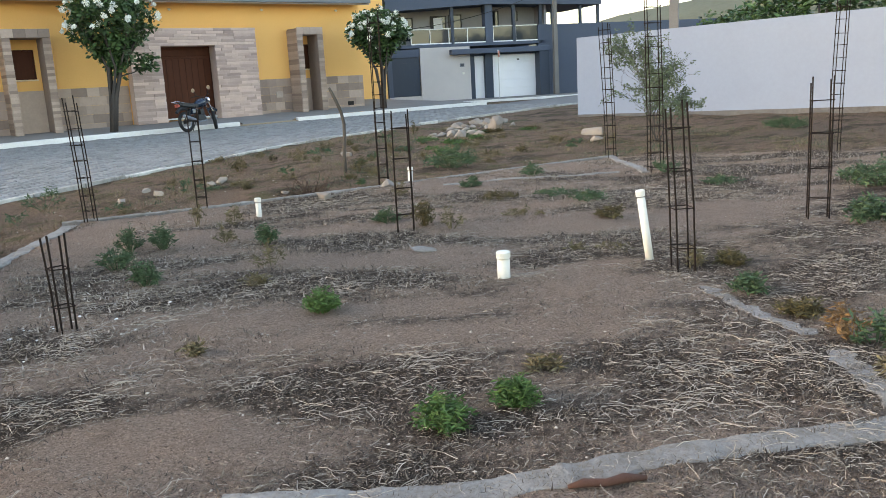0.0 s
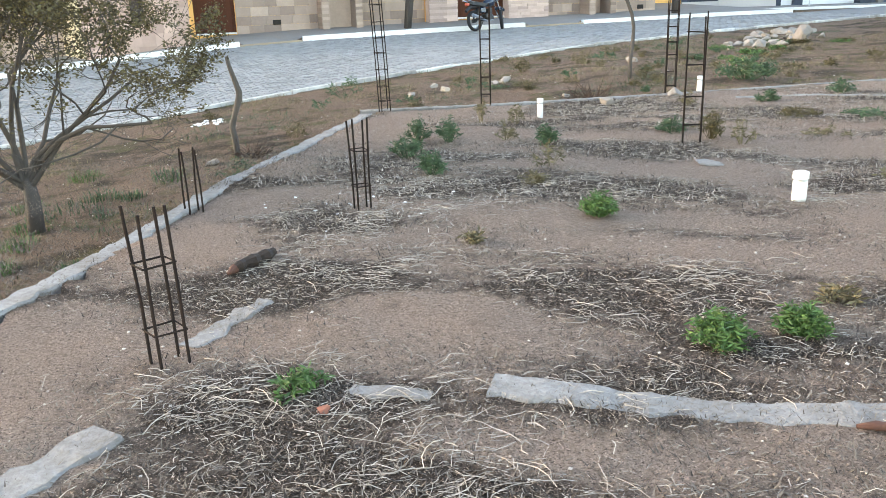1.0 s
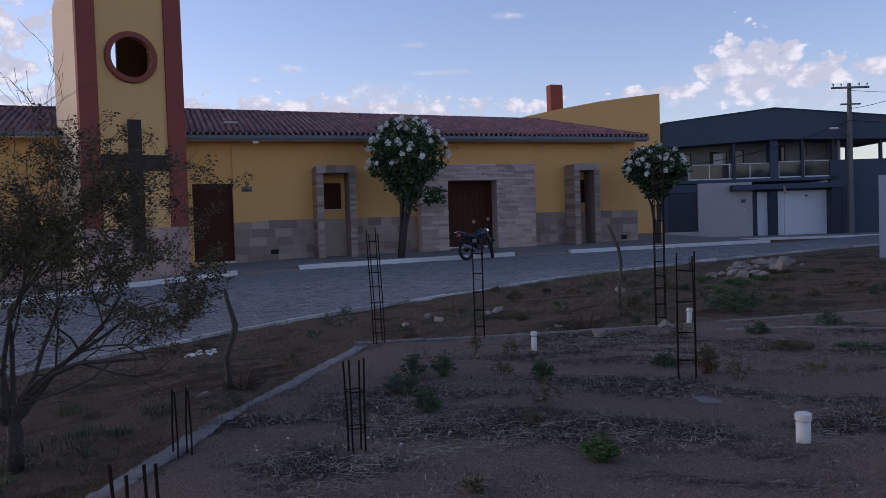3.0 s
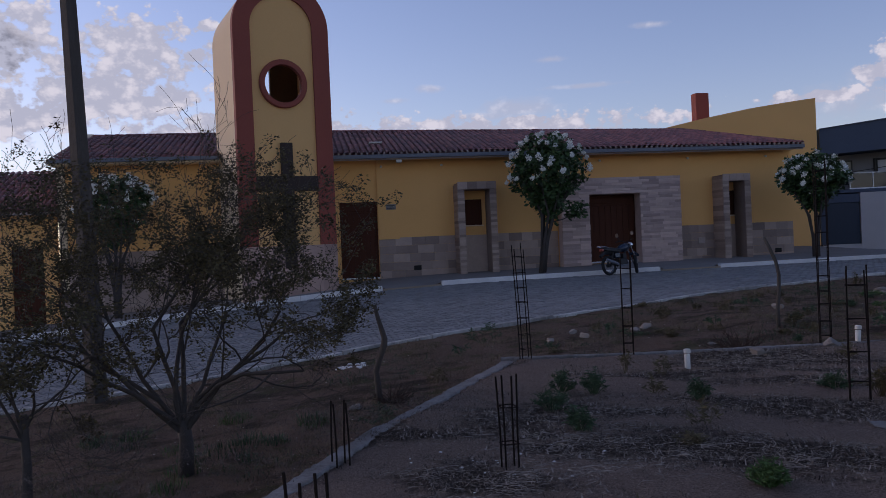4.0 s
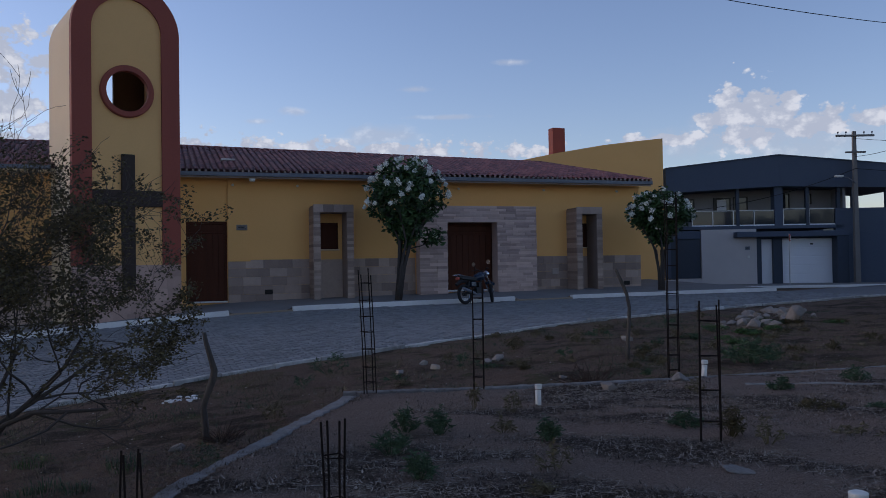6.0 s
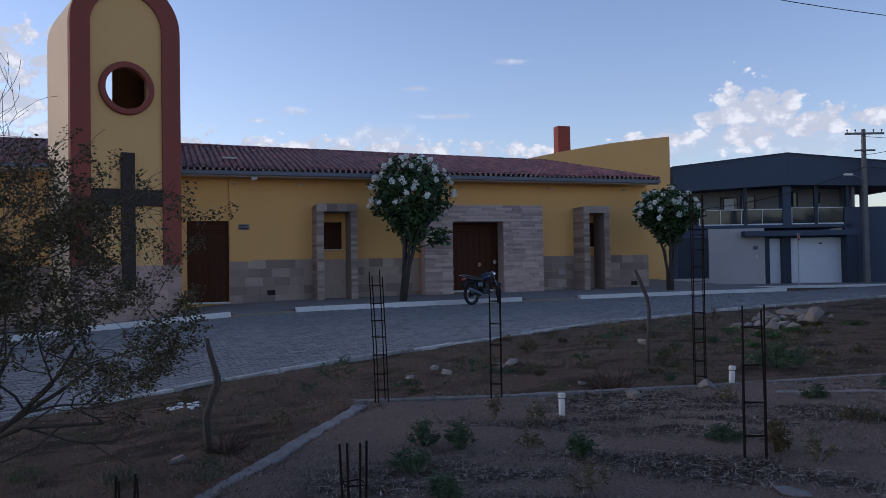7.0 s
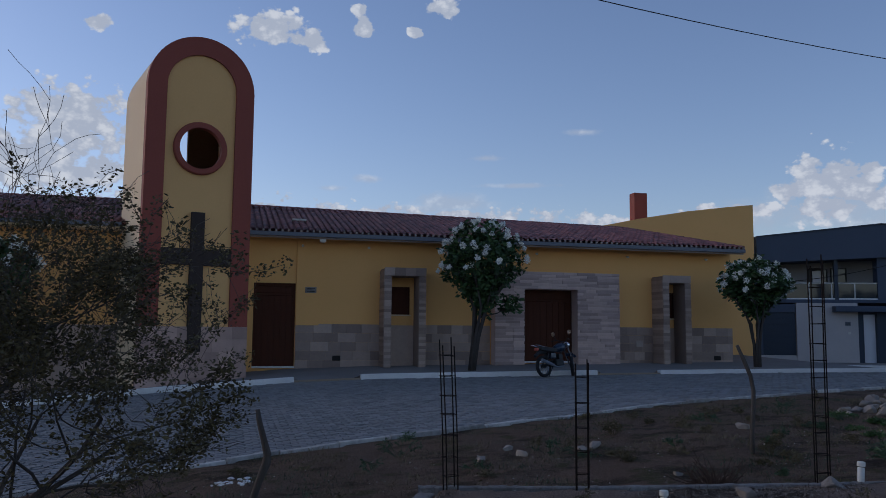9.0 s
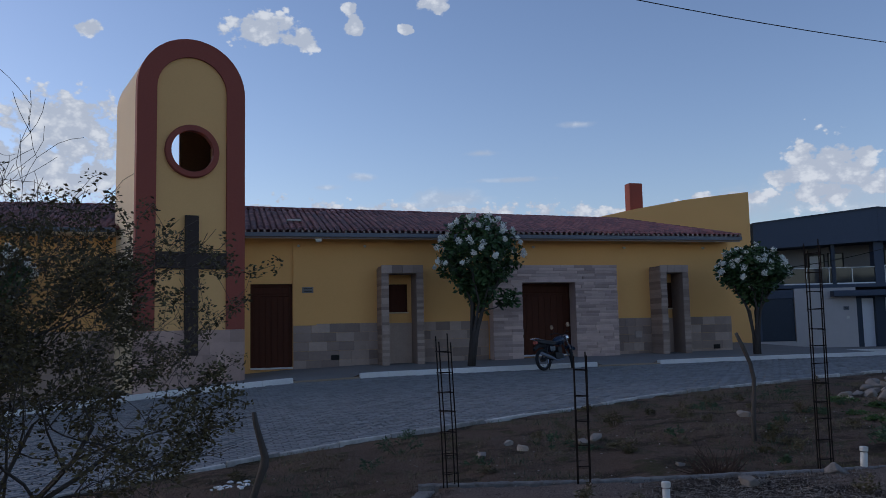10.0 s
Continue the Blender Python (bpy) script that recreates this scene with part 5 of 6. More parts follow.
def straw_litter():
    """Dry stalks and litter strewn in drifts over the lot."""
    rng = random.Random(77)
    pale, grey = Shape(), Shape()

    def stalk(s, x, y, L_, w, lift):
        a = rng.uniform(0, 2 * math.pi) if rng.random() < 0.7 else rng.gauss(-0.45, 0.5)
        z = 0.006 + relief(x, y)
        pts = []
        px, py = x, y
        seg = 4 if L_ > 0.1 else 2
        for k in range(seg + 1):
            pts.append(Vector((px, py, z + lift * min(1.0, L_ / 0.15) * math.sin(math.pi * k / seg) + rng.uniform(0, 0.05) * min(L_, 0.15))))
            a += rng.gauss(0, 0.33)
            px, py = px + math.cos(a) * L_ / seg, py + math.sin(a) * L_ / seg
        s.tube(pts, w, 3, False)

    made = 0
    while made < 26000:
        x, y = rng.uniform(-2.4, 8.5), 2.0 + 9.3 * rng.random() ** 1.6
        if not bool(on_lot(x, y)) or x < float(left_edge(y)) + 0.15 or litter_cover(x, y) < 0.04 + 0.85 * rng.random():
            continue
        made += 1
        stalk(pale, x, y, rng.uniform(0.012, 0.05) if rng.random() < 0.92 else rng.uniform(0.06, 0.17), rng.uniform(0.0007, 0.0016), rng.uniform(0, 0.018))
    made = 0
    while made < 170000:
        x, y = rng.uniform(-2.4, 7.5), 2.0 + 7.5 * rng.random() ** 1.7
        if litter_cover(x, y) < 0.03 + 0.75 * rng.random():
            continue
        made += 1
        a, h, w = rng.uniform(0, 6.283), rng.uniform(0.006, 0.022), rng.uniform(0.0012, 0.004)
        c, d, z = math.cos(a), math.sin(a), 0.001 + relief(x, y)
        n = len(grey.v)
        grey.v += [(x - c * h - d * w, y - d * h + c * w, z), (x - c * h + d * w, y - d * h - c * w, z), (x + c * h, y + d * h, z + rng.uniform(0.004, 0.022))]
        grey.f.append((n, n + 1, n + 2))
    made = 0
    while made < 34000:
        x, y = rng.uniform(0.5, 13.0), rng.uniform(5.5, 11.3)
        if not bool(on_lot(x, y)) or litter_cover(x, y) < 0.1 + 0.5 * rng.random():
            continue
        made += 1
        a, h, w = rng.uniform(0, 6.283), rng.uniform(0.008, 0.028), rng.uniform(0.002, 0.006)
        c, d, z = math.cos(a), math.sin(a), 0.001 + relief(x, y)
        s = pale if rng.random() < 0.4 else grey
        n = len(s.v)
        s.v += [(x - c * h - d * w, y - d * h + c * w, z), (x - c * h + d * w, y - d * h - c * w, z), (x + c * h, y + d * h, z + rng.uniform(0.008, 0.04))]
        s.f.append((n, n + 1, n + 2))
    # tangles of long bleached stalks, thickest round the cages, the log and the front of the lot
    heaps_at = [(1.0, 6.3), (0.75, 5.8), (0.6, 5.2), (1.2, 5.5), (3.2, 3.6), (3.5, 3.95), (2.9, 3.0), (4.6, 4.4), (1.2, 7.1), (2.0, 7.2), (0.1, 4.3), (0.5, 3.6), (3.7, 3.3), (2.4, 4.4), (4.2, 5.6), (1.7, 6.2)]
    for c in range(820):
        if c < 80:
            x, y = heaps_at[c % len(heaps_at)]
            x, y = x + rng.gauss(0, 0.22), y + rng.gauss(0, 0.16)
        else:
            x, y = rng.uniform(-2.2, 8.5), 2.0 + 8.8 * rng.random() ** 1.4
            if litter_cover(x, y) < 0.38 + 0.3 * rng.random():
                continue
        if not bool(on_lot(x, y)) or x < float(left_edge(y)) + 0.25:
            continue
        spread = rng.uniform(0.06, 0.2)
        for _ in range(rng.randint(10, 34)):
            stalk(pale, x + rng.gauss(0, spread), y + rng.gauss(0, spread * 0.7), rng.uniform(0.03, 0.09) if rng.random() < 0.7 else rng.uniform(0.09, 0.2), rng.uniform(0.0008, 0.0019), rng.uniform(0.0, 0.018))
    solid("straw_litter", pale, STRAW, "bleached dry stalks strewn over the soil", "straw", "stuff")
    solid("dry_litter", grey, STRAW_GREY, "short grey dry plant litter on soil", "litter", "stuff")


straw_litter()


def pebbles():
    rng = random.Random(91)

    def stone(s, x, y, r):
        z = ground_height(x, y) + r * 0.25
        n = len(s.v)
        a = rng.uniform(0, 6.28)
        c, d = math.cos(a) * r, math.sin(a) * r
        k = rng.uniform(0.6, 1.0)
        s.v += [(x + c, y + d, z), (x - d * k, y + c * k, z), (x - c, y - d, z), (x + d * k, y - c * k, z), (x + rng.uniform(-0.3, 0.3) * r, y + rng.uniform(-0.3, 0.3) * r, z + r * rng.uniform(0.4, 0.8)), (x, y, z - r * 0.6)]
        for i in range(4):
            j = (i + 1) % 4
            s.f += [(n + i, n + j, n + 4), (n + j, n + i, n + 5)]

    pale, dull = Shape(), Shape()
    for _ in range(15000):
        x, y = rng.uniform(-3, 12), 2.0 + 13.5 * rng.random() ** 1.5
        if y > float(near_kerb(x)) - 0.3:
            continue
        r = (0.002 + 0.007 * rng.random() ** 2.5) * (1 + 0.07 * y)
        stone(pale if rng.random() < 0.4 else dull, x, y, r)
    solid("pebbles", pale, PEBBLE, "small pale pebbles strewn over the soil", "pebbles", "stuff")
    solid("soil_clods", dull, CLOD, "small brown clods of dry soil", "soil", "stuff")


pebbles()


def verge_grass():
    rng = random.Random(55)
    dry, green = Shape(), Shape()
    for _ in range(170000):
        x, y = rng.uniform(-7, 17), rng.uniform(7.0, 19.5)
        if bool(on_lot(x, y)) or y > float(near_kerb(x)) - 0.1 or x < -0.3 * y - 2:
            continue
        k = noise.noise(Vector((x * 0.9, y * 0.9, 4.0))) + 0.5 * noise.noise(Vector((x * 3.1, y * 3.1, 9.0)))
        if k < rng.uniform(-0.2, 0.5):
            continue
        z, h, a = ground_height(x, y) - 0.01, rng.uniform(0.02, 0.09), rng.uniform(0, 6.28)
        o = Vector((math.cos(a), math.sin(a), 0))
        w = Vector((-o.y, o.x, 0)) * rng.uniform(0.002, 0.007)
        b = Vector((x, y, z))
        s = green if noise.noise(Vector((x * 0.6, y * 0.6, 12.0))) + rng.gauss(0, 0.2) > 0.28 else dry
        n = len(s.v)
        s.v += [tuple(b - w), tuple(b + w), tuple(b + o * h * rng.uniform(0.4, 1.6) + Vector((0, 0, h)))]
        s.f.append((n, n + 1, n + 2))
    solid("verge_grass", dry, GRASS_DRY, "short dry grass on the roadside verge", "grass", "stuff")
    solid("verge_grass", green, LEAF_BLUE, "short green grass in patches on the verge", "grass", "stuff")


verge_grass()


# ---- rocks and rubble ----
def rock(x, y, r, seed, name="rock", label="pale angular rubble stone", material=ROCK, squash=0.7, sink=0.25):
    rng = random.Random(seed)
    bm = bmesh.new()
    for _ in range(15):
        d = Vector((rng.gauss(0, 1), rng.gauss(0, 1), rng.gauss(0, 1))).normalized() * rng.uniform(0.82, 1.08)
        bm.verts.new((d.x * r * 1.15, d.y * r * 0.85, d.z * r * squash))
    hull = bmesh.ops.convex_hull(bm, input=bm.verts)
    bmesh.ops.delete(bm, geom=[g for g in hull["geom_interior"] if isinstance(g, bmesh.types.BMVert)], context="VERTS")
    bmesh.ops.bevel(bm, geom=bm.edges, offset=r * 0.06, segments=1, affect="EDGES")
    me = bpy.data.meshes.new(name)
    bm.to_mesh(me)
    bm.free()
    return solid(name, me, material, label, "rock", at=Matrix.Translation((x, y, ground_height(x, y) + r * squash * (1 - sink * 2) * 0.6)) @ Matrix.Rotation(rng.uniform(0, 6), 4, "Z"), group="rubble stones")


rr = random.Random(17)
for i in range(40):
    u = rr.random()
    rock(11.9 + 4.2 * u + rr.uniform(-0.4, 0.4), 16.4 + 2.9 * u + rr.uniform(-0.7, 0.7), rr.uniform(0.09, 0.21), 700 + i)
rock(13.7, 16.6, 0.26, 430, squash=1.2)
for i, (x, y, r) in enumerate([(3.79, 14.28, 0.1), (4.45, 14.45, 0.13), (4.34, 14.78, 0.1), (5.5, 14.38, 0.12), (5.29, 14.31, 0.09), (5.28, 10.55, 0.11), (0.39, 11.82, 0.11), (8.36, 15.0, 0.12), (12.87, 12.57, 0.16),
                               (4.4, 12.0, 0.08), (5.6, 12.3, 0.07), (14.0, 13.7, 0.28)]):
    rock(x, y, r, 440 + i, label="loose pale stone lying on the verge")
rock(3.72, 11.5, 0.27, 470, label="large pale broken concrete lump", squash=0.6)
for i in range(26):
    rr2 = random.Random(480 + i)
    rock(0.55 + rr2.gauss(0, 0.15), 14.75 + rr2.gauss(0, 0.12), rr2.uniform(0.02, 0.055), 480 + i, "rubble_chip", "white rubble chip on the verge", KERB_WHITE, 0.5)
for i in range(20):
    rr2 = random.Random(520 + i)
    rock(0.95 + rr2.gauss(0, 0.4), 6.9 + rr2.gauss(0, 0.25), rr2.uniform(0.007, 0.018), 520 + i, "rubble_chip", "white rubble chip on the lot", KERB_WHITE, 0.5)
rock(0.30, 3.82, 0.035, 541, "brick_chip", "small broken red brick piece", BRICK, 0.5)

# charred log
log = thing("charred_log", "short dark rotting log with a reddish end", "log", Matrix.Translation((0.27, 5.64, 0.035)) @ Matrix.Rotation(radians(40), 4, "Z") @ Matrix.Scale(0.78, 4))
part("trunk_piece", Shape().tube([(-0.21, 0.01, 0), (-0.16, -0.008, 0.004), (-0.10, 0.012, 0.002), (-0.03, -0.006, 0.006), (0.04, 0.01, -0.002), (0.10, -0.012, 0.004), (0.16, 0.010, 0.0), (0.21, 0.012, 0.008)], [0.022, 0.044, 0.036, 0.052, 0.041, 0.055, 0.038, 0.03], 8), CHAR, log)
part("broken_end", Shape().tube([(-0.27, 0.0, -0.02), (-0.2, 0, 0.0)], [0.012, 0.036], 8), ROTTEN, log, "reddish rotten end")


# rotten branch lying against the front beam
solid("rotten_branch", Shape().tube([(-0.14, 0.0, 0.0), (-0.08, 0.008, 0.004), (0.0, -0.006, 0.002), (0.07, 0.006, 0.006), (0.15, 0.0, 0.0)], [0.008, 0.017, 0.015, 0.019, 0.010], 8), ROTTEN, "reddish rotten branch lying beside a ground beam", "branch", at=Matrix.Translation((2.03, 2.93, ground_height(2.03, 2.93) + 0.02)) @ Matrix.Rotation(radians(-30), 4, "Z"), smooth=True)


def dead_shrub(x, y, r, h, count, seed, label):
    """A low shrub of bare dead twigs."""
    rng = random.Random(seed)
    s = Shape()
    for _ in range(count):
        a, rr = rng.uniform(0, 6.283), r * rng.random()
        p = Vector((rr * math.cos(a), rr * math.sin(a), -0.01))
        d = Vector((math.cos(a) + rng.gauss(0, 0.6), math.sin(a) + rng.gauss(0, 0.6), rng.uniform(0.2, 1.6))).normalized()
        ln = h * rng.uniform(0.5, 1.3)
        q = p + d * ln * 0.5 + Vector((rng.gauss(0, 0.03), rng.gauss(0, 0.03), 0))
        e = q + (d + Vector((rng.gauss(0, 0.4), rng.gauss(0, 0.4), rng.gauss(-0.1, 0.3)))) * ln * 0.5
        s.tube([p, q, e], [0.006, 0.0045, 0.002], 4, False)
    solid("dead_shrub", s, TWIG, label, "shrub", at=Matrix.Translation((x, y, ground_height(x, y))), group="dead shrubs")


dead_shrub(0.92, 11.9, 0.16, 0.26, 70, 1, "dark dead shrub at the foot of a fence post")
dead_shrub(5.7, 11.75, 0.24, 0.3, 110, 2, "dark dead shrub behind the lot's rear edge")
dead_shrub(1.35, 10.95, 0.2, 0.24, 60, 3, "dry brown shrub by the foundation wall")
dead_shrub(2.75, 12.4, 0.2, 0.16, 50, 4, "low dead shrub on the verge")


# ---- posts, cages and pipes ----
def fence_post(x, y, bends, name, label):
    z = ground_height(x, y)
    s = Shape()
    s.tube([(dx, dy, dz) for dx, dy, dz, _ in bends], [r * 0.82 for *_, r in bends], 9)
    return solid(name, s, POST_WOOD, label, "post", at=Matrix.Translation((x, y, z)), smooth=True, group="old fence posts")


fence_post(0.72, 12.0, [(0.02, 0, -0.3, 0.055), (0.0, 0, 0.2, 0.05), (-0.02, 0.02, 0.38, 0.047), (0.03, 0.0, 0.55, 0.043), (0.10, 0, 0.74, 0.055), (0.11, 0, 0.82, 0.05), (0.07, 0, 0.97, 0.04), (0.02, 0, 1.15, 0.034), (0.0, 0, 1.27, 0.028)], "fence_post", "crooked weathered wooden post")
fence_post(7.05, 13.0, [(0.05, 0, -0.3, 0.04), (0.06, 0, 0.3, 0.036), (0.09, 0.0, 0.55, 0.034), (0.10, 0.0, 0.8, 0.034), (0.06, 0, 1.0, 0.033), (-0.03, 0, 1.2, 0.034), (-0.13, 0, 1.4, 0.026)], "fence_post", "crooked weathered wooden post, bent at the top")


def rebar_cage(x, y, height, w, d, turn, stirrups, lean=(0, 0), rods=4, seed=0, label="rusty rebar column starter with wire stirrups"):
    rng = random.Random(seed)
    z = 0.0
    c = thing("rebar_cage", label, "rebar", Matrix.Translation((x, y, z)) @ Matrix.Rotation(radians(turn), 4, "Z"), "rebar cages on the lot")
    corners = [(-w / 2, -d / 2), (w / 2, -d / 2), (w / 2, d / 2), (-w / 2, d / 2)][:rods]
    tops = []
    for cx, cy in corners:
        h = height * rng.uniform(0.95, 1.03)
        tx, ty = cx + lean[0] + rng.uniform(-0.012, 0.012), cy + lean[1] + rng.uniform(-0.012, 0.012)
        part("rod", Shape().tube([(cx, cy, -0.15), (cx + lean[0] * 0.3, cy + lean[1] * 0.3, h * 0.4), (tx, ty, h)], 0.0067, 6), REBAR, c)
    for k in range(stirrups):
        f = (k + 0.6) / (stirrups + 0.3)
        ox, oy, zz = lean[0] * f, lean[1] * f, height * f + rng.uniform(-0.02, 0.02)
        e = 0.008
        ring_pts = [(ox - w / 2 - e, oy - d / 2 - e, zz), (ox + w / 2 + e, oy - d / 2 - e, zz + rng.uniform(-0.01, 0.01)), (ox + w / 2 + e, oy + d / 2 + e, zz), (ox - w / 2 - e, oy + d / 2 + e, zz), (ox - w / 2 - e, oy - d / 2 - e, zz)]
        part("stirrup", Shape().tube(ring_pts, 0.0046, 5), REBAR, c)
    return c


CAGES = [(1.13, 6.65, 0.62, 0.095, 0.075, 10, 2), (2.6, 11.5, 1.47, 0.12, 0.09, 8, 7), (3.88, 11.2, 1.27, 0.12, 0.06, -16, 5), (4.53, 7.65, 1.2, 0.16, 0.04, -28, 4), (6.5, 10.95, 2.4, 0.13, 0.08, -24, 12),
         (4.93, 4.7, 1.22, 0.13, 0.13, -33, 4), (9.4, 8.4, 2.55, 0.18, 0.14, -34, 14), (10.85, 10.45, 2.25, 0.14, 0.12, -30, 11), (12.84, 7.61, 2.35, 0.14, 0.12, -44, 12), (7.39, 4.99, 1.3, 0.18, 0.09, -52, 4),
         (0.01, 7.15, 0.44, 0.10, 0.08, 22, 0), (-0.21, 4.47, 0.66, 0.12, 0.10, 24, 2)]
LEANS = {0: (-0.005, 0.0), 5: (-0.05, 0.05), 6: (-0.05, 0.02), 7: (-0.08, 0.06), 8: (0.06, 0.03), 1: (-0.05, 0.03), 11: (-0.02, 0.0)}
for i, row in enumerate(CAGES):
    rebar_cage(*row, lean=LEANS.get(i, (0, 0)), seed=600 + i, label="tall rusty rebar column cage with stirrups" if row[2] > 2 else "short rusty rebar column starter with stirrups")
rock(6.45, 10.72, 0.12, 660, "concrete_stub", "pale concrete lump at a rebar cage", CONCRETE, 0.8)
rock(4.1, 6.8, 0.15, 661, "concrete_stub", "flat pale concrete pad by a rebar cage", CONCRETE, 0.12)


def pvc_pipe(x, y, h, r, lean, collar, label):
    s = thing("pvc_pipe", label, "pipe", Matrix.Translation((x, y, 0)) @ Matrix.Rotation(radians(lean[0]), 4, "Y") @ Matrix.Rotation(radians(lean[1]), 4, "X"), "drain pipes on the lot")
    part("pipe", Shape().tube([(0, 0, -0.1), (0, 0, h - 0.06)], r, 18), PVC, s, "", True)
    part("collar", Shape().tube([(0, 0, h - 0.045), (0, 0, h - 0.042), (0, 0, h - 0.003), (0, 0, h)], [r * 1.02, r * collar, r * collar, r * (collar - 0.05)], 18), PVC, s)
    part("cap", Shape().tube([(0, 0, h), (0, 0, h + 0.004)], [r * 1.0, r * 0.9], 18), PVC, s)


pvc_pipe(3.92, 5.55, 0.19, 0.048, (-2, 2), 1.12, "short white capped drain pipe standing in soil")
pvc_pipe(4.96, 5.03, 0.56, 0.031, (-6, -5), 1.15, "slanting white drain pipe standing in soil")
pvc_pipe(4.04, 9.9, 0.22, 0.032, (0, 0), 1.2, "short white drain pipe near the lot's rear edge")
pvc_pipe(6.93, 10.9, 0.22, 0.035, (2, 2), 1.2, "short white drain pipe behind a rebar cage")


# ---- poles and wires ----
def utility_pole(x, y, z, h, w0, w1, label, turn=0.0, arms=True, lean=0.0, material=None):
    p = thing("utility_pole", label, "pole", Matrix.Translation((x, y, z)) @ Matrix.Rotation(radians(turn), 4, "Z"))
    s = Shape().tube([(-lean * f * h, 0, h * f - (0.4 if f == 0 else 0)) for f in (0, 0.25, 0.5, 0.75, 1)], [0.7 * (w0 + (w1 - w0) * f) for f in (0, 0.25, 0.5, 0.75, 1)], 4)
    part("shaft", s, material or POLE, p, "tapered shaft")
    for i in range(9):
        zz = 0.9 + i * 0.6
        if zz < h * 0.7 and arms:
            ww = w0 + (w1 - w0) * zz / h
            # thin dark block painting the shade of a hollow onto the shaft
            part("recess", Shape().box(-0.035, 0.035, -ww * 0.4 - 0.004, -ww * 0.4 + 0.01, zz, zz + 0.09), DARK, p)
    if arms:
        part("crossarm", Shape().box(-0.95, 0.95, -0.16, -0.06, h - 0.28, h - 0.18, None, 0.01), POLE, p)
        part("crossarm", Shape().box(-0.5, 0.5, -0.16, -0.06, h - 1.1, h - 1.02, None, 0.01), POLE, p)
        for ix in (-0.85, -0.45, 0.45, 0.85):
            part("insulator", Shape().tube([(ix, -0.11, h - 0.18), (ix, -0.11, h - 0.1), (ix, -0.11, h - 0.08), (ix, -0.11, h - 0.02)], [0.02, 0.02, 0.05, 0.03], 8), GUTTER, p)
        lamp = part("lamp_arm", Shape().tube([(0, -0.1, 5.0), (-0.5, -0.3, 5.25), (-0.9, -0.5, 5.3)], 0.025, 6), GUTTER, p)
        part("lamp_head", Shape().box(-1.25, -0.85, -0.62, -0.44, 5.25, 5.36, None, 0.03), PVC, lamp, "pale street lamp head")
    return p


pole_at = HOUSE @ Vector((9.36, -0.6, 0.25))
utility_pole(pole_at.x, pole_at.y, 0.28, 7.6, 0.26, 0.15, "grey concrete utility pole with crossarms before the house", -20)
# concrete pole given the dark post colour to paint in its backlit shade
utility_pole(-3.6, 15.55, -0.85, 9.5, 0.25, 0.15, "leaning concrete pole at the kerb, darkened as backlit", 45, False, 0.03, POST_WOOD)
utility_pole(27.5, 21.5, 0.1, 9.2, 0.40, 0.24, "grey concrete utility pole behind the boundary wall", 30, False)


def cable(name, a, b, sag, r=0.012, label="black service cable strung between street poles"):
    a, b = Vector(a), Vector(b)
    pts = [a.lerp(b, i / 24) - Vector((0, 0, sag * 4 * (i / 24) * (1 - i / 24))) for i in range(25)]
    return solid(name, Shape().tube(pts, r, 5), CABLE, label, "cable")


cable("overhead_cable", (-3.6, 15.55, 8.5), (27.5, 21.5, 9.1), 0.75, 0.011, "black overhead cable sagging across the street")
top = HOUSE @ Vector((9.36, -0.7, 6.0))
cable("service_cable", top, HOUSE @ Vector((1.0, 0.0, 4.05)), 0.35, 0.018)
cable("service_cable", top, (52, 27, 6.2), 0.5, 0.015)
cable("service_cable", HOUSE @ Vector((9.36, -0.7, 7.5)), (56, 26, 7.6), 0.5, 0.012)
cable("service_cable", (27.5, 21.5, 7.0), HOUSE @ Vector((9.36, -0.7, 6.6)), 0.4, 0.012)

# street sign by the house
sp = HOUSE @ Vector((5.3, -2.3, 0.0))
sign = thing("street_sign", "small round red and white sign on a thin post", "sign", Matrix.Translation((sp.x, sp.y, 0.2)) @ Matrix.Rotation(radians(35), 4, "Z"))
part("post", Shape().tube([(0, 0, -0.2), (0, 0, 2.55)], 0.028, 8), STEEL, sign)
part("disc", Shape().prism([(0.17 * math.cos(i * math.pi / 12), 2.35 + 0.17 * math.sin(i * math.pi / 12)) for i in range(24)], -0.045, -0.03), SIGN_RED, sign)
part("white_bar", Shape().box(-0.05, 0.05, -0.052, -0.046, 2.25, 2.45), PANEL_WHITE, sign)


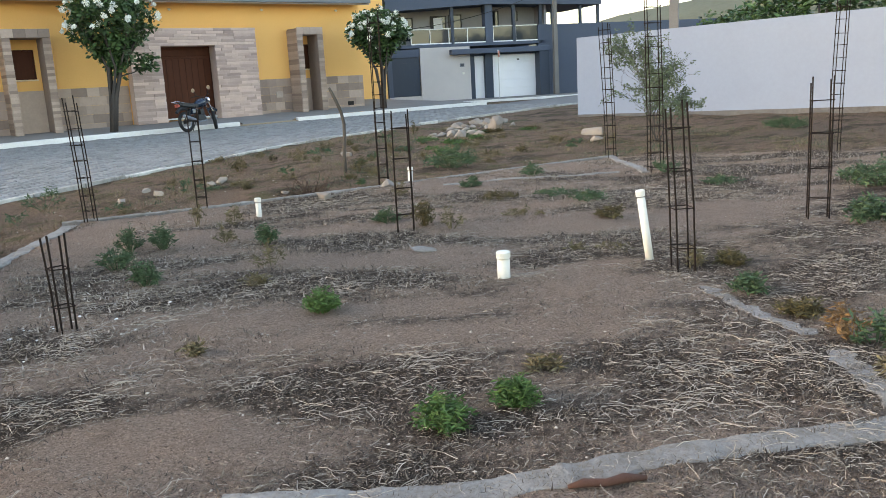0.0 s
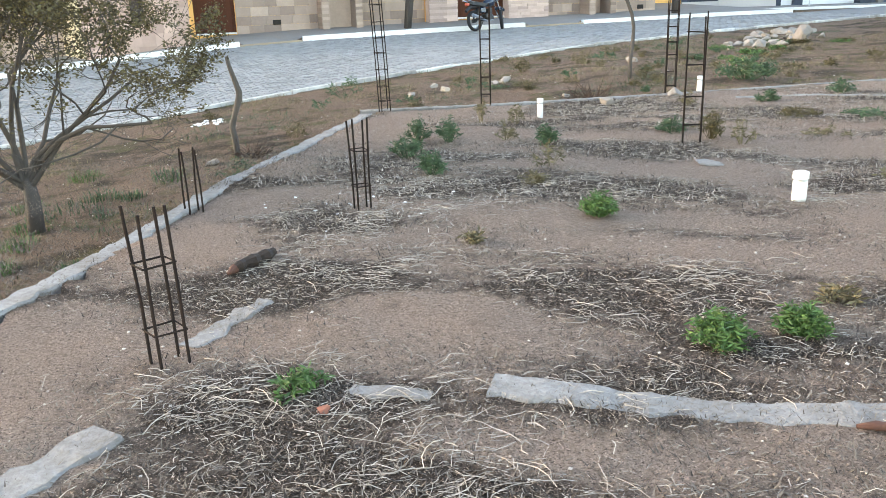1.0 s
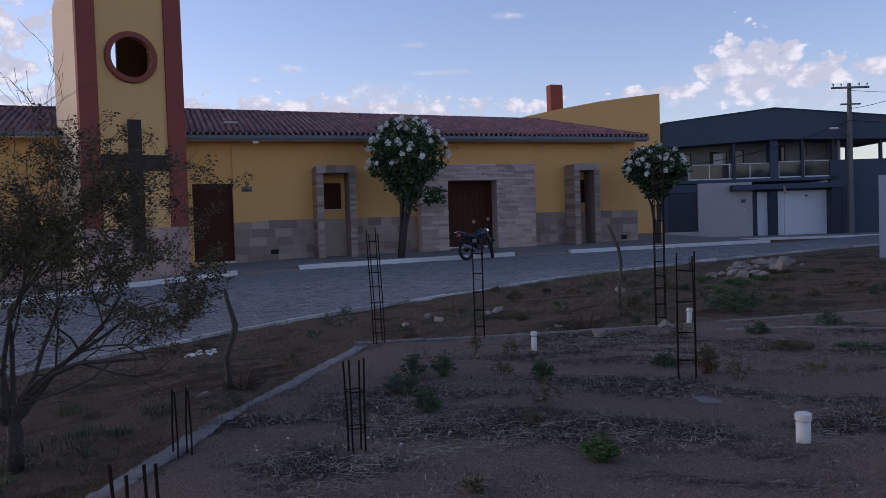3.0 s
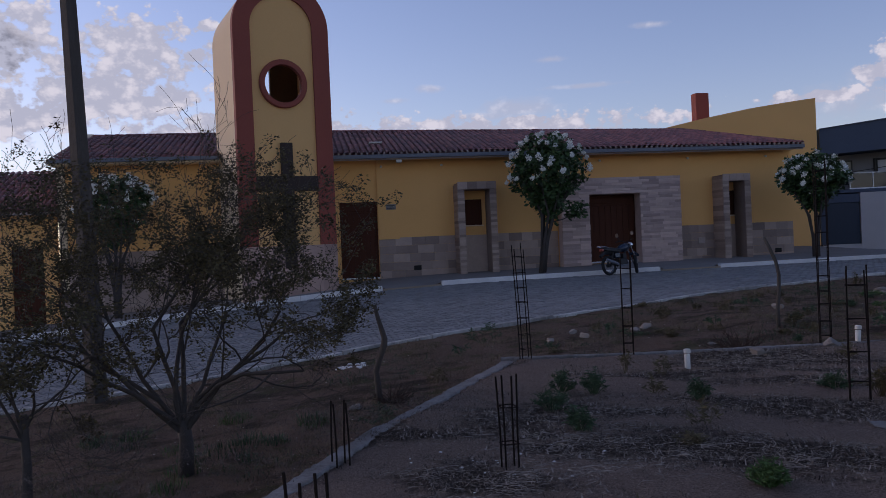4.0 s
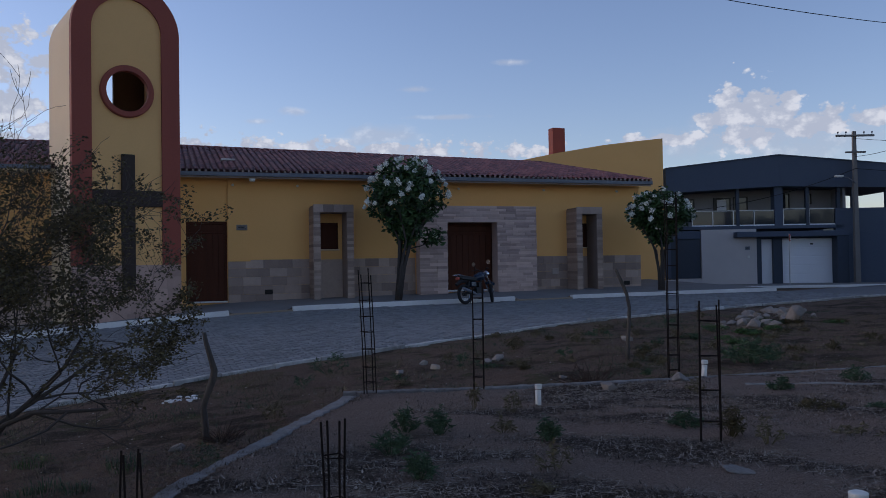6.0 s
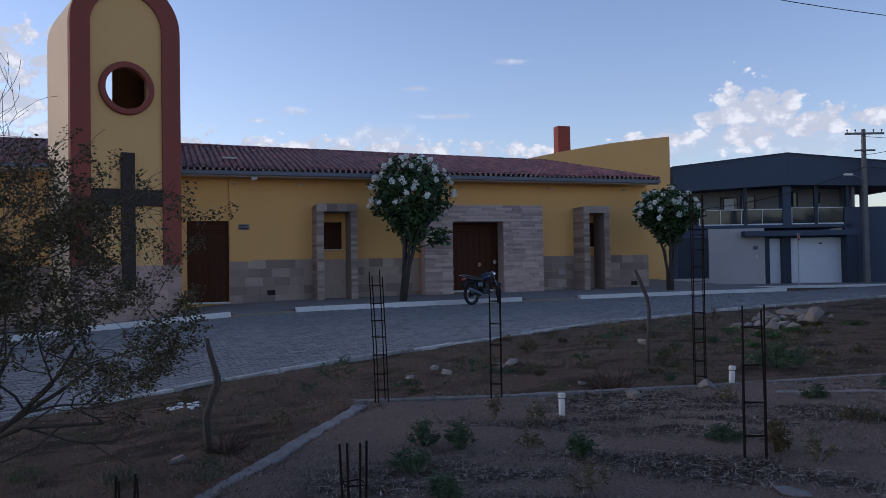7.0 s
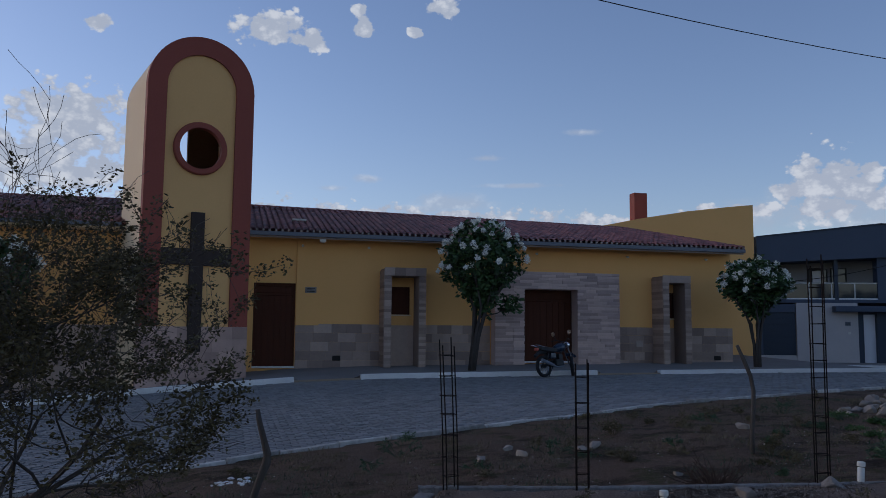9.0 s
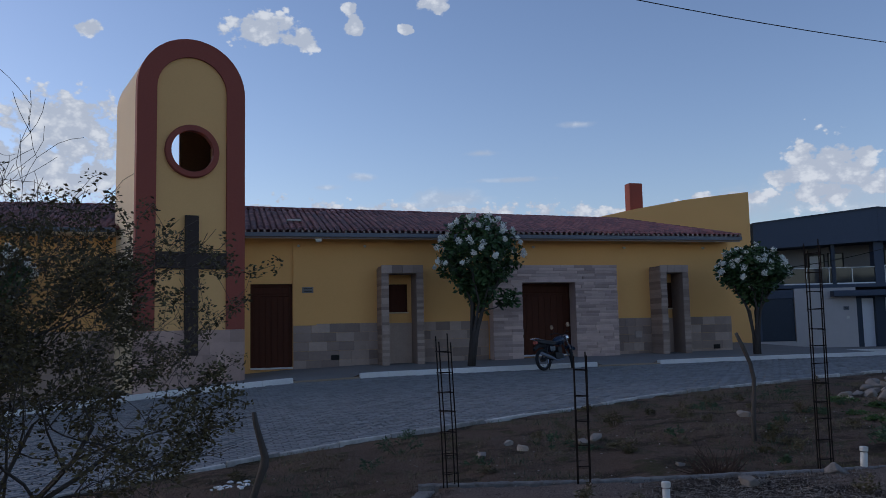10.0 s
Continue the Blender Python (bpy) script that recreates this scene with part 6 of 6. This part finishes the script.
# ---- motorbike ----
def motorbike(at, turn):
    b = thing("motorbike", "dark blue and black motorbike on its side stand", "motorbike", Matrix.Translation(at) @ Matrix.Rotation(radians(turn), 4, "Z") @ Matrix.Rotation(radians(-7), 4, "X") @ Matrix.Scale(1.08, 4))

    def wheel(x, steer):
        m = Matrix.Translation((x, 0, 0.31)) @ Matrix.Rotation(radians(steer), 4, "Z")

        def hoop(R, r, sides=10, seg=32):
            s = Shape()
            for i in range(seg):
                a = 2 * math.pi * i / seg
                for k in range(sides):
                    c = 2 * math.pi * k / sides
                    q = m @ Vector(((R + r * math.cos(c)) * math.cos(a), r * 1.05 * math.sin(c), (R + r * math.cos(c)) * math.sin(a)))
                    s.v.append(tuple(q))
            for i in range(seg):
                for k in range(sides):
                    j, l = (i + 1) % seg, (k + 1) % sides
                    s.f.append((i * sides + k, j * sides + k, j * sides + l, i * sides + l))
            return s

        w = part("wheel", hoop(0.225, 0.018, 6), CHROME, b, "wheel with thin metal rim", True)
        part("tyre", hoop(0.265, 0.048), RUBBER, w, "", True)
        sp_ = Shape()
        for i in range(14):
            a = 2 * math.pi * i / 14
            sp_.tube([m @ Vector((0.04 * math.cos(a), 0.03 * (-1) ** i, 0.04 * math.sin(a))), m @ Vector((0.22 * math.cos(a + 0.2), 0, 0.22 * math.sin(a + 0.2)))], 0.003, 4)
        part("spoke_set", sp_, CHROME, w)
        part("hub", Shape().tube([m @ Vector((0, -0.06, 0)), m @ Vector((0, 0.06, 0))], 0.06, 12), BIKE_DARK, w)

    wheel(-0.62, 0)
    wheel(0.66, 38)
    fr = Shape()
    fr.tube([(0.40, 0, 0.92), (0.1, 0, 0.55), (0.05, 0, 0.33)], 0.022).tube([(0.40, 0, 0.9), (-0.15, 0, 0.72), (-0.62, 0, 0.74)], 0.022)
    fr.tube([(0.05, 0, 0.33), (-0.25, 0, 0.36), (-0.15, 0, 0.72)], 0.02)
    for s_ in (-0.07, 0.07):
        fr.tube([(-0.2, s_, 0.38), (-0.62, s_, 0.31)], 0.02).tube([(-0.42, s_, 0.70), (-0.58, s_, 0.34)], 0.025)
    part("frame", fr, BIKE_DARK, b)
    fk = Shape()
    for s_ in (-0.08, 0.08):
        fk.tube([(0.38, s_, 0.98), (0.52, s_, 0.65), (0.66, s_, 0.31)], [0.022, 0.024, 0.028], 8)
    part("fork", fk, CHROME, b)
    tank = Shape()
    for i, (x, w, z0, z1) in enumerate([(-0.12, 0.06, 0.74, 0.80), (-0.05, 0.11, 0.72, 0.90), (0.12, 0.15, 0.70, 0.98), (0.28, 0.14, 0.72, 1.0), (0.38, 0.08, 0.80, 0.96)]):
        for k in range(10):
            a = 2 * math.pi * k / 10
            tank.v.append((x, w * math.cos(a), (z0 + z1) / 2 + (z1 - z0) / 2 * math.sin(a)))
    for i in range(4):
        for k in range(10):
            tank.f.append((i * 10 + k, i * 10 + (k + 1) % 10, i * 10 + 10 + (k + 1) % 10, i * 10 + 10 + k))
    tank.f += [tuple(reversed(range(10))), tuple(range(40, 50))]
    part("tank", tank, BIKE_PAINT, b, "dark blue fuel tank", True)
    seat = Shape()
    for x, w, z0, z1 in [(-0.05, 0.09, 0.74, 0.82), (-0.2, 0.13, 0.72, 0.82), (-0.45, 0.13, 0.74, 0.86), (-0.72, 0.10, 0.78, 0.90), (-0.8, 0.05, 0.82, 0.88)]:
        seat.v += [(x, -w, z0), (x, w, z0), (x, w, z1 - 0.02), (x, w * 0.7, z1), (x, -w * 0.7, z1), (x, -w, z1 - 0.02)]
    for i in range(4):
        for k in range(6):
            seat.f.append((i * 6 + k, i * 6 + (k + 1) % 6, i * 6 + 6 + (k + 1) % 6, i * 6 + 6 + k))
    seat.f += [tuple(reversed(range(6))), tuple(range(24, 30))]
    part("seat", seat, BIKE_DARK, b)
    part("engine", Shape().box(-0.18, 0.14, -0.13, 0.13, 0.28, 0.50, None, 0.04).box(0.0, 0.16, -0.09, 0.09, 0.48, 0.66, None, 0.02), BIKE_DARK, b)
    part("side_cover", Shape().box(-0.38, -0.16, -0.12, 0.12, 0.52, 0.70, None, 0.03), BIKE_PAINT, b)
    part("exhaust", Shape().tube([(0.12, -0.12, 0.45), (0.16, -0.14, 0.30), (-0.2, -0.15, 0.27), (-0.45, -0.16, 0.36), (-0.85, -0.17, 0.48)], [0.02, 0.02, 0.025, 0.045, 0.05], 10), GUTTER, b)
    part("rear_fender", Shape().tube([(-0.5, 0, 0.72), (-0.75, 0, 0.72), (-0.95, 0, 0.60)], [0.07, 0.065, 0.05], 8), BIKE_DARK, b)
    part("front_fender", Shape().tube([(0.45, 0, 0.63), (0.62, 0, 0.66), (0.85, 0.02, 0.58)], [0.05, 0.06, 0.045], 8), BIKE_PAINT, b)
    part("handlebar", Shape().tube([(0.22, -0.36, 1.06), (0.32, -0.2, 1.08), (0.38, -0.08, 1.02), (0.38, 0.08, 1.02), (0.32, 0.2, 1.08), (0.22, 0.36, 1.06)], 0.014), BIKE_DARK, b)
    part("headlight", Shape().tube([(0.40, 0, 0.93), (0.46, 0, 0.93), (0.54, 0, 0.92)], [0.05, 0.09, 0.085], 12), CHROME, b)
    part("tail_light", Shape().box(-0.90, -0.82, -0.06, 0.06, 0.76, 0.84, None, 0.015), SIGN_RED, b)
    for s_ in (-1, 1):
        mr = part("mirror_arm", Shape().tube([(0.30, 0.22 * s_, 1.08), (0.30, 0.30 * s_, 1.24)], 0.007), BIKE_DARK, b)
        part("mirror", Shape().tube([(0.29, 0.31 * s_, 1.27), (0.305, 0.31 * s_, 1.27)], [0.07, 0.06], 12), CHROME, mr, "bright round mirror")
    part("side_stand", Shape().tube([(-0.1, 0.1, 0.3), (-0.14, 0.24, 0.03)], 0.012), BIKE_DARK, b)
    part("luggage_rack", Shape().tube([(-0.6, -0.1, 0.86), (-0.95, -0.1, 0.92), (-0.95, 0.1, 0.92), (-0.6, 0.1, 0.86)], 0.012), CHROME, b)


motorbike((10.6, 27.75, float(road_z(10.6, 27.75)) + 0.01), 27)


# ---- pieces: dado slabs, ledger strips, niche blocks, roof tiles, pavers ----
def piece(name, me, parent, m):
    ob = new(name, me)
    ob.parent = parent
    ob.matrix_basis = m
    return ob


def slab_mesh(w, d, h, material, bevel=0.008):
    me = Shape().box(0, w, 0, d, 0, h, None, bevel).mesh("slab")
    me.materials.append(material)
    return me


rp = random.Random(8)
DADO_TOP = 1.80


def dado(x0, x1, parent, y, z0, material, top=DADO_TOP, wmin=0.42, wmax=0.62):
    """Coursed sawn slabs from x0 to x1 up to the dado's top."""
    rows = 5
    h = (top - z0) / rows
    widths = [wmin, (wmin + wmax) / 2, wmax]
    meshes = [slab_mesh(w - 0.004, 0.028, h - 0.004, material, 0.003) for w in widths]
    for r in range(rows):
        x = x0
        while x < x1 - 0.05:
            k = rp.randrange(3)
            w = min(widths[k], x1 - x)
            me = meshes[k] if w == widths[k] else slab_mesh(w - 0.004, 0.028, h - 0.004, material, 0.003)
            piece("stone_slab", me, parent, Matrix.Translation((x + 0.004, y - 0.028 - rp.uniform(0, 0.006), z0 + r * h + 0.004)))
            x += w


for xa, xb in ((2.72, 5.64), (7.11, 9.7), (14.64, 16.27), (17.44, 19.75)):
    dado(xa, xb, church, WY - 0.003, 0.25, SLATE)
dado(-8.5, -2.6, church, WY - 0.003, -1.6, SLATE, 1.7, 0.6, 0.8)
dado(-TH, TH, tower, 0.019, -0.25, DADO_PINK, 1.655)


def ledger(x0, x1, z0, z1, y, hole, parent):
    h, z, n = 0.105, z0, 0
    meshes = {w: slab_mesh(w - 0.006, 0.05, h - 0.006, LEDGER, 0.006) for w in (0.4, 0.55, 0.7)}
    while z < z1 - 0.02:
        hh = min(h, z1 - z)
        x = x0
        while x < x1 - 0.02:
            w = rp.choice((0.4, 0.55, 0.7))
            xe = min(x + w, x1)
            spans = [(x, xe)]
            if z + hh / 2 < hole[3]:
                spans = [(a, b) for a, b in ((x, min(xe, hole[0])), (max(x, hole[1]), xe)) if b - a > 0.03]
            for a, b in spans:
                me = meshes[w] if abs(b - a - w) < 1e-6 and hh == h else slab_mesh(b - a - 0.006, 0.05, hh - 0.006, LEDGER, 0.006)
                piece("ledger_strip", me, parent, Matrix.Translation((a + 0.003, y - rp.uniform(0.0, 0.03), z + 0.003)))
            x = xe
        z += h


ledger(SX0, SX1, 0.42, 3.78, SY, (10.85, 12.92, 0.1, 3.14), church)
for fx0, fx1 in ((5.64, 7.11), (16.27, 17.44)):
    jamb = slab_mesh(0.244, 0.05, 0.100, SLATE, 0.005)
    side = slab_mesh(0.03, 0.82, 0.100, SLATE, 0.004)
    for k in range(33):
        z = 0.35 + k * 0.104
        if z < 3.45:
            for xx in (fx0, fx1 - 0.25):
                piece("jamb_block", jamb, church, Matrix.Translation((xx + 0.003, 31.15 - rp.uniform(0.0, 0.02), z)))
        if z < 3.6:
            piece("side_block", side, church, Matrix.Translation((fx0 - 0.012 - rp.uniform(0, 0.006), 31.175, z)))
    n = 4
    for k in range(n):
        w = (fx1 - fx0) / n
        piece("lintel_block", slab_mesh(w - 0.006, 0.05, 0.28, SLATE, 0.006), church, Matrix.Translation((fx0 + k * w + 0.003, 31.15 - rp.uniform(0, 0.02), 3.48)))


# roof tiles: two eave courses as pieces, the rest joined
def tile_points(r, length, sides=5):
    pts = []
    for y, k in ((0, 1.0), (length, 0.86)):
        for i in range(sides + 1):
            a = math.pi * i / sides
            pts.append((r * k * math.cos(a), y, r * k * math.sin(a) * 0.75))
    n = sides + 1
    faces = [(i, i + 1, n + i + 1, n + i) for i in range(sides)]
    return pts, faces


TP, TF = tile_points(0.105, 0.46)
tile_me = bpy.data.meshes.new("roof_tile")
tile_me.from_pydata(TP, [], TF)
tile_me.polygons.foreach_set("use_smooth", [True] * len(TF))
tile_me.materials.append(TILE)
tile_end = bpy.data.meshes.new("roof_tile_end")
tile_end.from_pydata(TP, [], TF)
tile_end.materials.append(TILE_LIME)
pitch = math.atan2(RIDGE_Z - EAVE_Z, RIDGE_Y - EAVE_Y)
slope_len = math.hypot(RIDGE_Z - EAVE_Z, RIDGE_Y - EAVE_Y)
rt = random.Random(31)
rest = Shape()


def tile_roof(x0, x1, ex, ey, ez, ang, length, hip_x, pieces_rows, parent, joined, sink=0.0):
    cols = int((x1 - x0) / 0.215)
    rows = int(length / 0.38)
    for r in range(rows + 1):
        s = r * 0.38
        for c in range(cols):
            x = x0 + (c + 0.5) * (x1 - x0) / cols
            if hip_x and x > hip_x[0] + (hip_x[1] - hip_x[0]) * s / length - 0.1:
                continue
            m = Matrix.Translation((ex + x, ey + s * math.cos(ang), ez + s * math.sin(ang) + 0.012 - sink * max(0.0, x - 1.0) * s / length)) @ Matrix.Rotation(ang - 0.03, 4, "X") @ Matrix.Translation((rt.uniform(-0.01, 0.01), rt.uniform(-0.02, 0.02), 0.03 if r else 0.02)) @ Matrix.Rotation(rt.gauss(0, 0.02), 4, "Z")
            if r < pieces_rows and x > 1.2:
                piece("roof_tile", tile_me, parent, m)
            else:
                n = len(joined.v)
                joined.v += [tuple(m @ Vector(p)) for p in TP]
                joined.f += [tuple(n + i for i in f) for f in TF]


tile_roof(-8.6, 19.85, 0, EAVE_Y - 0.1, EAVE_Z, pitch, slope_len, (19.9, 17.4), 2, roof, rest, SINK)
tagged(part("tile_field", rest, TILE_REST, roof, "", True), kind="stuff")
edge = Shape()
for c in range(92):
    x = 0.9 + c * 0.2075
    edge.tube([(x, EAVE_Y - 0.14, EAVE_Z + 0.035), (x, EAVE_Y - 0.06, EAVE_Z + 0.045)], 0.04, 8)
tagged(part("limed_tile_edge", edge, TILE_LIME, roof, "pale limed tile ends along the eave"), kind="stuff")
ridge = Shape()
for c in range(66):
    x = -8.6 + c * 0.4
    if x < 17.4:
        z = RIDGE_Z + 0.03 - SINK * max(0.0, x - 1.0)
        ridge.tube([(x, RIDGE_Y, z), (x + 0.43, RIDGE_Y, z + rt.uniform(-0.01, 0.01))], [0.13, 0.11], 8)
for c in range(15):
    f0, f1 = c / 15, (c + 1.1) / 15
    a, b = Vector((19.85, EAVE_Y, EAVE_Z + 0.03)), Vector((17.4, RIDGE_Y, HIP_Z + 0.04))
    ridge.tube([a.lerp(b, f0), a.lerp(b, f1)], [0.12, 0.10], 8)
tagged(part("ridge_tiles", ridge, TILE_REST, roof), kind="stuff")
part("roof_patch", Shape().box(2.6, 3.1, 33.0, 33.5, 5.49, 5.56, Matrix.Identity(4), 0.01), PVC, roof, "pale bag lying on the tiles")
rest_low = Shape()
tile_roof(-12.3, 0.1, 0, -0.45, 3.22, math.atan2(1.75, 4.6), 4.92, None, 0, low, rest_low)
tagged(part("tile_field", rest_low, TILE_REST, [c for c in low.children if c.name.startswith("roof")][0], "", True), kind="stuff")


# street blocks: the nearest stretch as pieces, the rest joined
def paver_z(x, y):
    return float(road_z(x, y))


rest_p = Shape()
block = Shape().box(-0.115, 0.115, -0.075, 0.075, -0.05, 0.0, None, 0.010).mesh("paver")
block.materials.append(PAVER)
count = 0
row_i = 0
y = 15.9
rq = random.Random(12)
while y < FAR_Y - 0.1:
    x = -11.0 + (0.12 if row_i % 2 else 0.0)
    while x < 24:
        if y > float(near_kerb(x)) + 0.09:
            dz = rq.gauss(0, 0.004)
            z = paver_z(x, y) + dz
            if y < 17.6 and -3.2 < x < 4.6 and count < 300:
                m = Matrix.Translation((x, y, z)) @ Euler((rq.gauss(0, 0.02), rq.gauss(0, 0.02) - math.atan2(paver_z(x + 0.5, y) - paver_z(x - 0.5, y), 1.0), rq.gauss(0, 0.02))).to_matrix().to_4x4()
                piece("paver", block, road, m)
                count += 1
            else:
                n = len(rest_p.v)
                tx, ty = rq.gauss(0, 0.004), rq.gauss(0, 0.004)
                za, zb = paver_z(x - 0.115, y) + dz, paver_z(x + 0.115, y) + dz
                w, e = 0.115 + rq.uniform(-0.004, 0.002), 0.075 + rq.uniform(-0.004, 0.002)
                rest_p.v += [(x - w, y - e, za - 0.04), (x + w, y - e, zb - 0.04), (x + w, y + e, zb - 0.04), (x - w, y + e, za - 0.04),
                             (x - w + 0.01, y - e + 0.01, za - tx), (x + w - 0.01, y - e + 0.01, zb + tx + ty), (x + w - 0.01, y + e - 0.01, zb + tx), (x - w + 0.01, y + e - 0.01, za - ty)]
                for k in range(4):
                    rest_p.f.append((n + k, n + (k + 1) % 4, n + 4 + (k + 1) % 4, n + 4 + k))
                rest_p.f.append((n + 4, n + 5, n + 6, n + 7))
        x += 0.24
    y += 0.16
    row_i += 1
tagged(part("paver_field", rest_p, PAVER_REST, road, "grey stone blocks in running courses"), kind="stuff")
